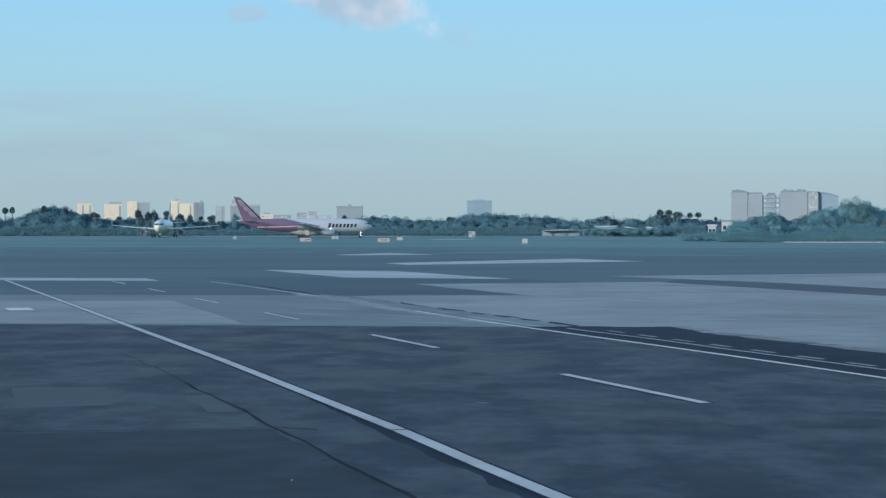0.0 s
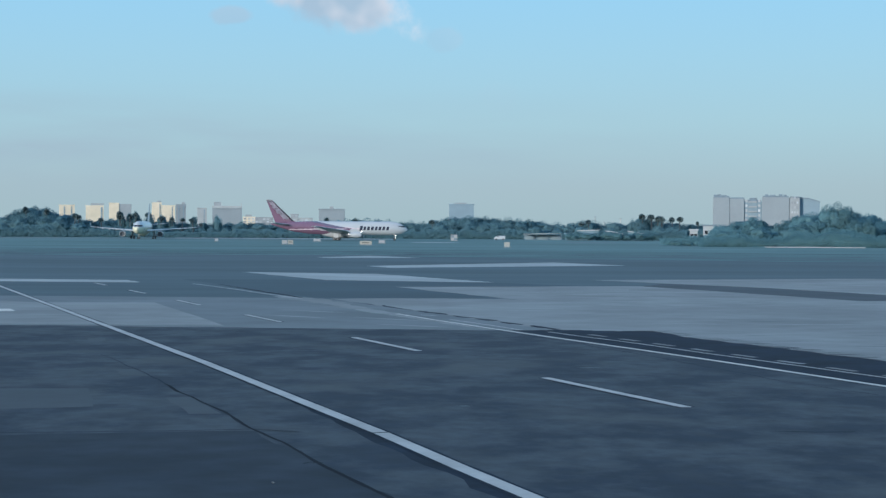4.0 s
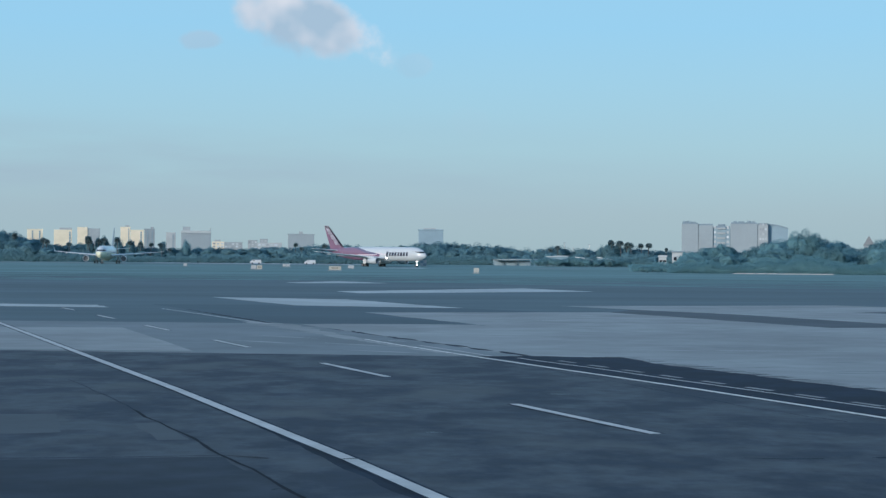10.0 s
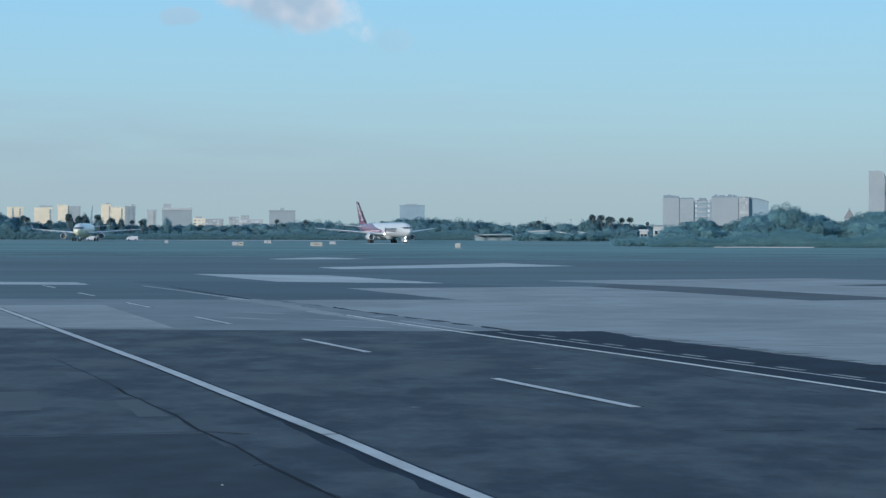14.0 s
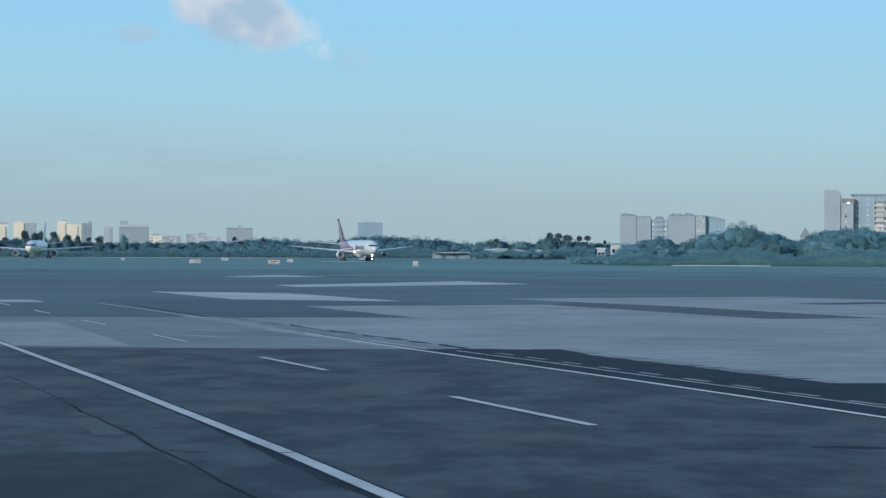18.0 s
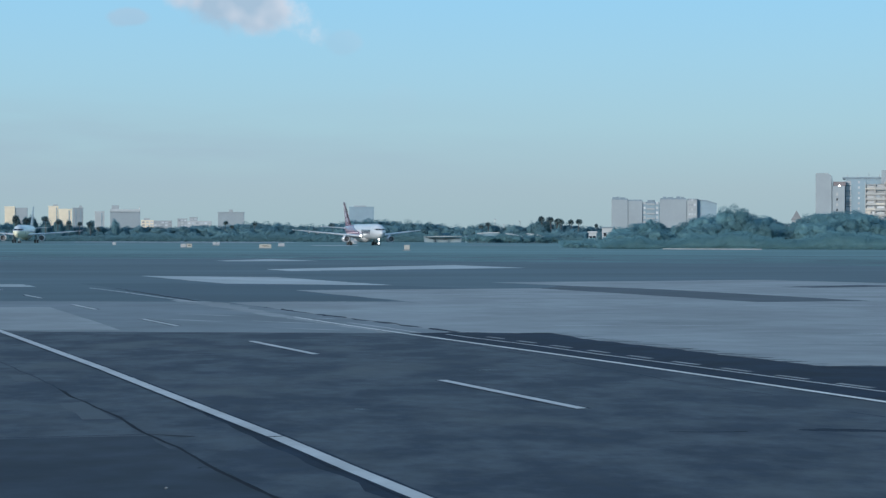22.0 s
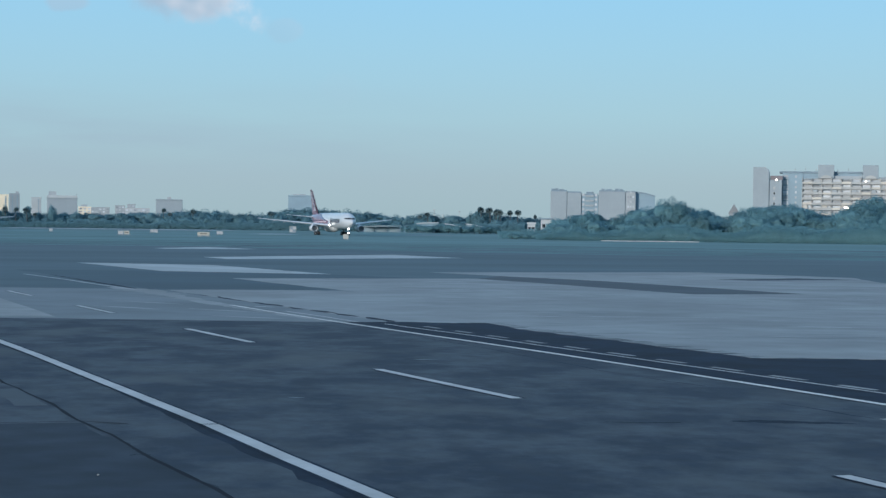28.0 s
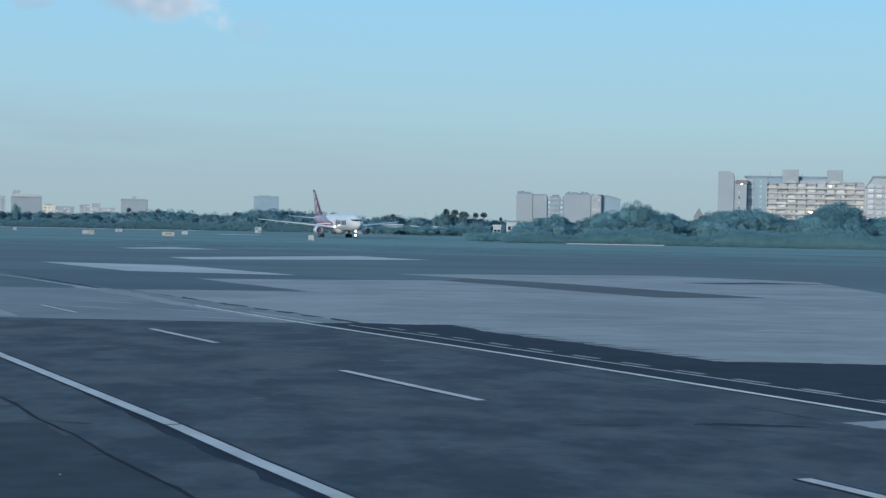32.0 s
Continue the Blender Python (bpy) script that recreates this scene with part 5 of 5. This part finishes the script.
    part("base_slab", box(-width / 2 - 0.3, width / 2 + 0.3, -0.5, 0.5, 0, 0.08, bevel=0.02), M_CONCRETE, s, "concrete base slab")
    n = len(faces)
    for i, mat in enumerate(faces):
        x0, x1 = -width / 2 + width * i / n, -width / 2 + width * (i + 1) / n
        if n > 1:
            x0, x1 = x0 + 0.08, x1 - 0.08
        panel = part("panel", box(x0, x1, -0.12, 0.12, 0.25, tall, bevel=0.03), mat, s, "lit sign face")
        if mark:
            m = (x0 + x1) / 2
            part("mark_bar", box(m - (x1 - x0) * 0.28, m + (x1 - x0) * 0.28, -0.128, -0.121, 0.25 + (tall - 0.25) * 0.42, 0.25 + (tall - 0.25) * 0.6), M_SIGN_INK if mat is M_SIGN_YELLOW else M_SIGN_YELLOW, panel, "plain dark bar")
        part("leg", tube(((x0 + x1) / 2 - (x1 - x0) * 0.3, 0, 0.06), ((x0 + x1) / 2 - (x1 - x0) * 0.3, 0, 0.27), 0.04, n=8), M_STEEL, s)
        part("leg", tube(((x0 + x1) / 2 + (x1 - x0) * 0.3, 0, 0.06), ((x0 + x1) / 2 + (x1 - x0) * 0.3, 0, 0.27), 0.04, n=8), M_STEEL, s)
    return s


sign(-38.8, 515.3, 3.3, 1.25, [M_SIGN_WHITE, M_SIGN_YELLOW], "airfield sign with white and amber panels on grass")
sign(-16.1, 492.0, 3.2, 1.2, [M_SIGN_YELLOW], "long amber airfield sign on grass")
sign(-13.8, 575.0, 1.9, 1.1, [M_SIGN_WHITE], "white airfield sign on grass", mark=False)
sign(18.3, 414.0, 1.25, 1.3, [M_SIGN_PALE], "square pale airfield sign on grass", mark=False)
sign(-37.5, 633.4, 2.6, 1.05, [M_SIGN_WHITE, M_SIGN_WHITE], "low white airfield sign beside the taxiway", mark=False)
sign(-71.2, 625.0, 1.2, 1.0, [M_SIGN_WHITE], "small white airfield sign on grass", mark=False)


def van(label):
    v = thing("van", pose(0, 790, height(790)), label, "van", "vans on the perimeter road")
    shell = solid([[(x, -0.95, z0), (x, 0.95, z0), (x, 0.95, z1 * 0.62), (x, 0.80, z1), (x, -0.80, z1), (x, -0.95, z1 * 0.62)] for x, z0, z1 in (
        (-2.35, 0.45, 1.65), (-2.25, 0.32, 1.80), (0.9, 0.30, 1.83), (1.25, 0.30, 1.78), (1.75, 0.30, 1.35), (2.25, 0.32, 1.15), (2.4, 0.42, 0.85))])
    part("body", shell, M_WHITE, v)
    for side in (-1, 1):
        part("side_window", box(0.35, 1.15, side * 0.875 - 0.02, side * 0.875 + 0.02, 1.20, 1.58), M_GLASS_DARK, v, "dark cab side window")
        for x in (-1.45, 1.45):
            part("wheel", tube((x, side * 0.98, 0.33), (x, side * 0.76, 0.33), 0.33, n=14), M_TYRE, v, "black wheel")
        part("headlight", box(2.33, 2.42, side * 0.62 - 0.14, side * 0.62 + 0.14, 0.62, 0.78), M_GLINT, v, "clear headlight")
    part("windscreen", box(-0.03, 0.03, -0.72, 0.72, -0.30, 0.30), M_GLASS_DARK, v, "dark windscreen", at=pose(1.53, 0, 1.60, 0, -38, 0))
    part("bumper", box(2.32, 2.5, -0.88, 0.88, 0.36, 0.52, bevel=0.04), M_DARK, v, "dark front bumper")
    return v


van_one = van("white delivery van driving along the perimeter road")
van_two = van("white van following on the perimeter road")


def shelter(x, y):
    z = height(y) - 0.012
    s = thing("equipment_shelter", pose(x, y, z, 0, 0, -math.degrees(math.atan2(x, y))), "small white equipment shelter with dark checks", "shelter")
    part("cabin", box(-1.3, 1.3, 0, 2.2, 0, 2.3, bevel=0.04), M_SIGN_WHITE, s)
    part("roof", box(-1.4, 1.4, -0.1, 2.3, 2.3, 2.45, bevel=0.03), M_SIGN_WHITE, s)
    for i in range(2):
        for j in range(2):
            if (i + j) % 2:
                part("check_panel", box(-1.2 + i * 1.2, i * 1.2, -0.03, -0.002, 0.2 + j * 1.05, 1.2 + j * 1.05), M_ROOF, s, "dark painted check")
    part("aerial", tube((0.9, 1, 2.4), (0.9, 1, 3.6), 0.04, n=6), M_STEEL, s)


shelter(11.3, 738.0)


def barrier():
    mid = spot((10.54 + 13.44) / 2, 508)
    b = thing("low_barrier", pose(mid.x, mid.y, mid.z - 0.012, 0, 0, -11.8), "long low white barrier before the shrubs", "barrier")
    n = 9
    for i in range(n):
        x = -13.4 + 26.8 * i / n
        part("barrier_block", box(x + 0.03, x + 26.8 / n - 0.03, -0.25, 0.25, 0, 0.24, bevel=0.05), M_SIGN_WHITE, b)


barrier()


def light_mast(bearing, distance, e):
    p = spot(bearing, distance)
    h = top_at(e, distance) - p.z
    m = thing("light_mast", pose(p.x, p.y, p.z, 0, 0, -bearing), "thin grey light mast above the trees", "mast", "light masts")
    part("pole", tube((0, 0, 0), (0, 0, h), 0.22, 0.12, n=8), M_STEEL, m)
    part("head", box(-0.6, 0.6, -0.25, 0.25, h - 0.1, h + 0.2, bevel=0.05), M_WALL_GREY, m, "floodlight head")


light_mast(5.27, 950, 0.509)
light_mast(6.05, 950, 0.456)
light_mast(5.55, 950, 0.351)


# ---- trees ----
def facing(n, rng, loose):
    """A turn whose z axis points roughly along n."""
    n = Vector(n).normalized() + Vector((rng.uniform(-loose, loose), rng.uniform(-loose, loose), rng.uniform(-loose, loose)))
    return n.to_track_quat("Z", "Y").to_matrix() @ Euler((0, 0, rng.uniform(0, 6.3))).to_matrix()


def leaf_cloud(bm, centre, radius, count, size, rng):
    """A clump of small bent leaves, most of them near its skin and facing the light outside."""
    lumps = [Vector((rng.gauss(0, 1), rng.gauss(0, 1), rng.gauss(0, 1))).normalized() for _ in range(5)]
    def reach(d):
        return 0.86 + 0.22 * max(0.0, max(d.dot(l) for l in lumps)) ** 6
    for _ in range(count):
        d = Vector((rng.gauss(0, 1), rng.gauss(0, 1), rng.gauss(0, 1))).normalized()
        p = d * reach(d) * (1.04 - 0.26 * rng.random() ** 1.5)
        p = Vector((centre[0] + p.x * radius[0], centre[1] + p.y * radius[1], centre[2] + p.z * radius[2]))
        q = facing(d + Vector((0, 0, 0.35)), rng, 0.38)
        s = size * rng.uniform(0.6, 1.4)
        a, b, c, e = (bm.verts.new(p + q @ Vector(v)) for v in ((-s, 0, -s * 0.1), (0, -s * 0.5, 0), (s, 0, -s * 0.1), (0, s * 0.5, 0)))
        bm.faces.new((a, b, e))
        bm.faces.new((b, c, e))


def inner_foliage(bm, centre, radius, seed):
    """The closed mass of foliage inside a crown, uneven at several sizes, added to block dark gaps."""
    shift = Vector((seed * 1.7, seed * 0.9, seed * 2.3))
    for v in bmesh.ops.create_icosphere(bm, subdivisions=4, radius=1.0)["verts"]:
        d = v.co.normalized()
        k = 0.86 + 0.40 * noise.noise(d * 1.7 + shift) + 0.20 * noise.noise(d * 3.9 + shift) + 0.10 * noise.noise(d * 8.0 + shift)
        v.co = Vector(centre) + Vector((d.x * radius[0], d.y * radius[1], d.z * radius[2])) * k


def tree_meshes(seed, tall, spread, clumps, per, leaf, mat):
    rng = random.Random(seed)
    trunk = bmesh.new()
    fork = tall * 0.32
    add_tube(trunk, (0, 0, 0), (rng.uniform(-.2, .2), rng.uniform(-.2, .2), fork), tall * 0.035, tall * 0.026, n=8)
    crown = bmesh.new()
    for i in range(clumps):
        a = 2 * math.pi * (i + rng.random() * 0.7) / clumps
        rr = spread * (0.25 + 0.75 * rng.random()) * (0.9 if i % 3 else 0.35)
        z = tall * (0.42 + 0.46 * rng.random() * (1.15 - rr / spread * 0.6))
        c = (rr * math.cos(a), rr * math.sin(a), z)
        add_tube(trunk, (0, 0, fork * rng.uniform(0.7, 1.0)), c, tall * 0.016, tall * 0.005, n=5, caps=False)
        r = tall * rng.uniform(0.12, 0.20)
        leaf_cloud(crown, c, (r * 1.25, r * 1.25, r * 0.9), per, leaf, rng)
    inner_foliage(crown, (0, 0, tall * 0.52), (spread * 0.84, spread * 0.84, tall * 0.36), seed)
    leaf_cloud(crown, (0, 0, tall * 0.52), (spread * 0.95, spread * 0.95, tall * 0.40), per * 5, leaf, rng)
    leaf_cloud(crown, (0, 0, tall * 0.22), (spread * 0.95, spread * 0.95, tall * 0.2), per * 3, leaf, rng)
    crown.verts.ensure_lookup_table()
    grow = tall / sorted(v.co.z for v in crown.verts)[-170]
    for bm in (trunk, crown):
        bmesh.ops.scale(bm, vec=(1, 1, grow), verts=bm.verts)
    return finish(trunk, "trunk", M_BARK), finish(crown, "crown", mat, smooth=True)


def palm_meshes(seed, tall, fronds, reach):
    rng = random.Random(seed)
    trunk = bmesh.new()
    lean = rng.uniform(-0.6, 0.6)
    pts = [Vector((lean * (i / 5) ** 2, 0.1 * math.sin(i), tall * i / 5)) for i in range(6)]
    for i in range(5):
        add_tube(trunk, pts[i], pts[i + 1], 0.24 - 0.02 * i, 0.22 - 0.02 * i, n=8)
    crown = bmesh.new()
    for k in range(fronds):
        # fan leaves all round the head, the lower ones hanging as a skirt
        z = 1 - 1.75 * (k + 0.5) / fronds
        a = 2 * math.pi * k * 0.382 + rng.random() * 0.5
        r = math.sqrt(1 - z * z)
        d = Vector((r * math.cos(a), r * math.sin(a), z))
        q = d.to_track_quat("Z", "Y").to_matrix()
        spin = rng.uniform(0, 6.3)
        base = pts[-1] + d * reach * rng.uniform(0.10, 0.25)
        long = reach * rng.uniform(0.62, 0.85)
        tips = []
        for j in range(6):
            f = -1.1 + 2.2 * j / 5
            out = q @ Vector((math.sin(f) * math.cos(spin), math.sin(f) * math.sin(spin), math.cos(f)))
            tips.append(crown.verts.new(base + out * long * (1.0 if j % 2 else 0.8) + Vector((0, 0, -0.12 * long * (1 - z)))))
        foot = crown.verts.new(base)
        for j in range(5):
            crown.faces.new((foot, tips[j], tips[j + 1]))
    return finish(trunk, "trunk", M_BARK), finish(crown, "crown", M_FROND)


def plant(name, meshes, m, label, category, group):
    t = thing(name, m, label, category, group)
    part("trunk", meshes[0], None, t)
    part("crown", meshes[1], None, t)
    return t


def standing(bearing, distance, turn, sx, sz):
    p = spot(bearing, distance)
    return Matrix.Translation((p.x, p.y, p.z - 0.05)) @ pose(0, 0, 0, 0, 0, turn) @ Matrix.Diagonal((sx, sx, sz, 1))


def line_at(keys, b):
    for (a, ea), (c, ec) in zip(keys, keys[1:]):
        if b <= c:
            return ea + (ec - ea) * (b - a) / (c - a)
    return keys[-1][1]


# bearing and elevation of the treetops: the far wood, and the nearer thicket to the east
FAR_TOPS = ((-30.00, 0.280), (-13.59, 0.326), (-12.92, 0.378), (-12.61, 0.550), (-12.33, 0.603), (-11.91, 0.690), (-11.71, 0.604), (-11.23, 0.484), (-10.93, 0.433), (-10.55, 0.329), (-10.13, 0.312), (-9.70, 0.347), (-9.18, 0.313), (-8.49, 0.279), (-7.80, 0.314), (-7.11, 0.245), (-6.41, 0.263), (-5.72, 0.281), (-4.67, 0.264), (-3.62, 0.299), (-2.91, 0.317), (-2.21, 0.387), (-1.51, 0.388), (-0.89, 0.317), (-0.10, 0.317), (0.35, 0.405), (0.70, 0.458), (1.31, 0.476), (2.02, 0.458), (2.90, 0.422), (3.43, 0.387), (3.78, 0.264), (4.09, 0.316), (4.39, 0.264), (4.69, 0.334), (4.86, 0.386), (5.18, 0.386), (5.35, 0.246), (5.70, 0.333), (6.14, 0.298), (6.43, 0.315), (6.66, 0.438), (7.27, 0.385), (8.13, 0.314), (8.82, 0.244), (12.00, 0.200))
NEAR_TOPS = ((6.92, -0.140), (7.96, -0.070), (8.34, 0.035), (8.57, -0.105), (9.00, 0.279), (9.34, 0.348), (9.85, 0.399), (10.28, 0.486), (10.62, 0.294), (10.91, 0.346), (11.22, 0.501), (11.64, 0.604), (12.23, 0.637), (12.60, 0.757), (12.90, 0.670), (13.20, 0.652), (13.55, 0.677), (13.82, 0.437), (14.34, 0.412), (14.68, 0.575), (15.02, 0.687), (15.62, 0.750), (16.22, 0.795), (16.74, 0.666), (17.34, 0.608), (17.76, 0.633), (18.10, 0.760), (18.38, 0.972), (18.68, 1.063), (18.99, 0.965), (19.28, 0.729), (19.70, 0.599), (20.17, 0.625), (28.00, 0.600))


def build_trees():
    rng = random.Random(5)
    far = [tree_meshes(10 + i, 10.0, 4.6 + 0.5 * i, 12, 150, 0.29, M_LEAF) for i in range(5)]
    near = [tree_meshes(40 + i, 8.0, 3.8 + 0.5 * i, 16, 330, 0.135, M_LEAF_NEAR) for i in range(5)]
    # far wood
    for row, (d0, drop, step) in enumerate(((905, 0.0, 0.34), (872, 0.16, 0.42))):
        b = -18.5 + 0.1 * row
        while b < 10.2:
            d = d0 + rng.uniform(-12, 12)
            tall = max(3.2, top_at(line_at(FAR_TOPS, b) - drop - abs(rng.gauss(0, 0.02)), d) - height(d)) * 1.02
            k = rng.randrange(5)
            plant("tree", far[k], standing(b, d, rng.uniform(0, 360), tall / 10 * rng.uniform(0.85, 1.1) + 0.12, tall / 10), "dark green broadleaf tree in the far wood", "tree", "far wood trees")
            b += step * rng.uniform(0.75, 1.25)
    # nearer thicket
    for row, (d0, drop, step) in enumerate(((585, 0.0, 0.34), (560, 0.22, 0.36), (540, 0.55, 0.34))):
        b = 7.6 + 0.12 * row + (0.0 if row else 1.1)
        while b < 25:
            d = d0 + rng.uniform(-8, 8)
            tall = max(1.6, top_at(line_at(NEAR_TOPS, b) - drop - abs(rng.gauss(0, 0.025)), d) - height(d)) * 1.02
            k = rng.randrange(5)
            plant("tree", near[k], standing(b, d, rng.uniform(0, 360), tall / 8 * rng.uniform(0.85, 1.05) + 0.1, tall / 8), "dense green broadleaf tree in the thicket", "tree", "thicket trees")
            b += step * rng.uniform(0.75, 1.25)
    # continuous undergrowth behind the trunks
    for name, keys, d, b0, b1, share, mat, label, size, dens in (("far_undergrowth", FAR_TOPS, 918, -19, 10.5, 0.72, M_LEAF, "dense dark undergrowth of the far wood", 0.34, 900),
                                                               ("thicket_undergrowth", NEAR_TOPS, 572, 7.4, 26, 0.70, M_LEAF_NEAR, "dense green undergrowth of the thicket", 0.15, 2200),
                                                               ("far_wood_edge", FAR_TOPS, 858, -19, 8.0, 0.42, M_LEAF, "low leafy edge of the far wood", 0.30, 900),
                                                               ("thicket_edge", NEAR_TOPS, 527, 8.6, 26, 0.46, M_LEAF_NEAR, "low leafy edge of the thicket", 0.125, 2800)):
        bm_verts, faces = [], []
        b = b0
        last = None
        while b < b1:
            p = spot(b, d)
            h = max(1.5, (top_at(line_at(keys, b), d) - p.z) * share * (1 + 0.55 * noise.noise((p.x * 0.10, p.y * 0.05, 2.0)) + 0.3 * noise.noise((p.x * 0.35, 0, 5.0))))
            # closed inner foliage with a lumpy front, added to block dark gaps between leaves
            ring = []
            for share_up, out in ((0.0, 0.2), (0.3, 1.3), (0.6, 1.0), (0.85, 0.3), (0.97, -1.0), (0.0, -2.2)):
                lump = noise.noise((p.x * 0.35, p.y * 0.35, share_up * h * 0.6))
                ring.append(len(bm_verts))
                bm_verts.append(p + Vector((0.5 * lump, -out - 0.5 * lump, max(0.0, share_up * h * (0.88 + 0.22 * lump)))))
            if last:
                faces += [(last[i], ring[i], ring[i + 1], last[i + 1]) for i in range(5)]
            last = ring
            for _ in range(int(dens * 0.16)):
                q = facing((0, -1, 0.5), rng, 0.4)
                c = p + Vector((rng.uniform(-1.6, 1.6), rng.uniform(-2.6, 0.8), rng.random() ** 0.8 * h))
                s = size * rng.uniform(0.7, 1.5)
                n = len(bm_verts)
                bm_verts += [c + q @ Vector(v) for v in ((-s, 0, -s * 0.1), (0, -s * 0.55, 0), (s, 0, -s * 0.1), (0, s * 0.55, 0))]
                faces += [(n, n + 1, n + 3), (n + 1, n + 2, n + 3)]
            b += 0.16 * (900 / d) * 0.6
        me = bpy.data.meshes.new(name)
        me.from_pydata([tuple(v) for v in bm_verts], [], faces)
        me.materials.append(mat)
        me.polygons.foreach_set("use_smooth", [True] * len(me.polygons))
        tagged(new(name, me), label, "undergrowth", kind="stuff")
    # taller crowns that stand out of the thicket
    for b, e, k in ((12.67, 0.98, 0.62), (12.42, 0.92, 0.7), (12.95, 0.86, 0.7), (18.68, 1.07, 0.85), (18.42, 0.98, 0.8), (18.98, 0.97, 0.8), (15.9, 0.76, 0.9), (16.4, 0.72, 0.9), (14.78, 0.66, 0.55), (10.05, 0.52, 0.8)):
        tall = top_at(e, 560) - height(560)
        plant("tree", near[int(b * 7) % 5], standing(b, 566, b * 77, tall / 8 * k, tall / 8), "tall broadleaf tree standing out of the thicket", "tree", "thicket trees")
    # broad crowns that stand out of the far wood
    for i, (b, e) in enumerate(((-12.54, 0.57), (-12.29, 0.65), (-11.99, 0.70), (-11.70, 0.64), (-11.45, 0.53), (-9.41, 0.56), (-9.15, 0.52), (-8.95, 0.57), (-8.55, 0.50), (-8.17, 0.47), (-7.86, 0.44), (-7.20, 0.43), (-6.47, 0.47), (6.40, 0.420), (6.63, 0.490), (6.92, 0.525), (7.23, 0.507), (5.14, 0.369))):
        tall = top_at(e, 895) - height(895)
        plant("tree", far[i % 5], standing(b, 895, 77 * i, tall / 10 * (0.62 if i < 5 else 0.42), tall / 10), "broad dark tree standing out of the far wood", "tree", "far wood trees")
    # shrubs before the hangars
    for i in range(21):
        b = 4.5 + i * 0.135 + rng.uniform(-0.04, 0.04)
        k = rng.uniform(0.34, 0.50)
        plant("shrub", near[i % 5], standing(b, 790 + rng.uniform(-8, 8), rng.uniform(0, 360), k * 1.5, k), "low rounded green shrub before the hangar", "shrub", "shrubs before the hangars")
    # palms that stand above the wood
    palms = [palm_meshes(70 + i, 10.0, 40, 1.5) for i in range(3)]
    for i, (b, e, d, size) in enumerate(((-13.45, 0.686, 890, 1.15), (-13.22, 0.686, 890, 1.03), (-12.24, 0.741, 890, 1.15), (-11.69, 0.690, 890, 1.15), (-10.81, 0.589, 890, 1.38), (-10.72, 0.520, 890, 1.15), (-9.99, 0.451, 890, 1.15), (-9.47, 0.643, 890, 1.26), (-9.41, 0.556, 890, 1.38), (-9.15, 0.557, 890, 1.15), (-8.96, 0.592, 890, 1.15), (-8.55, 0.627, 890, 1.38), (-8.22, 0.523, 890, 1.26), (-7.85, 0.471, 890, 1.03), (-7.56, 0.437, 890, 0.92), (-7.21, 0.472, 890, 1.26), (-6.97, 0.297, 890, 0.92), (-3.12, 0.475, 890, 0.92), (-2.91, 0.352, 890, 0.92), (-2.21, 0.458, 890, 1.03), (0.22, 0.441, 890, 1.15), (5.09, 0.474, 890, 1.15), (4.83, 0.404, 890, 1.15), (6.76, 0.665, 890, 1.32), (7.04, 0.665, 890, 1.49), (7.34, 0.594, 890, 1.38), (7.67, 0.559, 890, 1.15), (7.87, 0.576, 890, 1.26), (8.41, 0.401, 890, 0.69), (7.18, 0.612, 890, 1.38))):
        tall = top_at(e, d) - height(d)
        trunk = max(2.0, tall - 1.6 * size)
        plant("palm", palms[i % 3], standing(b, d, rng.uniform(0, 360), size, trunk / 10), "slender palm with a dark round crown above the wood", "palm tree", "palms above the wood")


build_trees()


# ---- what moves ----
def motions():
    walk(freighter, [(t, pose(x, y, height(y) + 0.004, 0, 0, turn)) for t, x, y, turn in (
        (0.0, -55.0, 722, 18), (1.5, -47.6, 724.7, 10.8), (3.0, -40.2, 726, 3.1), (4.5, -32.8, 726.9, -3.2), (6.0, -25.4, 726.5, -10.6), (7.0, -20.6, 724.5, -18.5), (8.0, -15.9, 721, -27.3), (9.0, -12.0, 716, -35.8), (10.0, -8.3, 710.5, -44.5), (11.0, -5.2, 705, -52),
        (12.0, -2.3, 699.5, -58.8), (13.0, 0.1, 694, -64.7), (14.5, 3.0, 686.5, -70.5), (17.0, 6.6, 677, -75.6), (20.0, 10.3, 667, -76.4), (23.0, 14.3, 655, -76.7), (25.5, 17.8, 643, -76.9),
        (28.0, 22.4, 628, -77), (30.0, 27.2, 614, -77.1), (32.0, 34.1, 598, -77.2))])
    walk(airliner, [(t, pose(x, y, height(y) + 0.004, 0, 0, turn)) for t, x, y, turn in (
        (0.0, -112.63, 740.2, -88.3),
        (6.0, -114.25, 739.9, -88.6),
        (10.0, -115.52, 739.7, -89.0),
        (14.0, -116.61, 739.6, -89.3),
        (19.0, -118.27, 739.3, -89.7),
        (32.0, -122.10, 738.7, -90.5),
    )])
    # both vans drive along the perimeter road, out of view at the end
    for moving, offset, rate in ((van_one, 6.72, -1.105), (van_two, 9.55, -1.22)):
        rows = []
        for i in range(17):
            b = radians(offset + rate * 2.0 * i)
            y = 790 + 15 * min(1.0, max(0.0, (b - radians(2.6)) / radians(1.8)))
            rows.append((2.0 * i, pose(y * math.tan(b), y, height(y), 0, 0, 180)))
        walk(moving, rows)


motions()
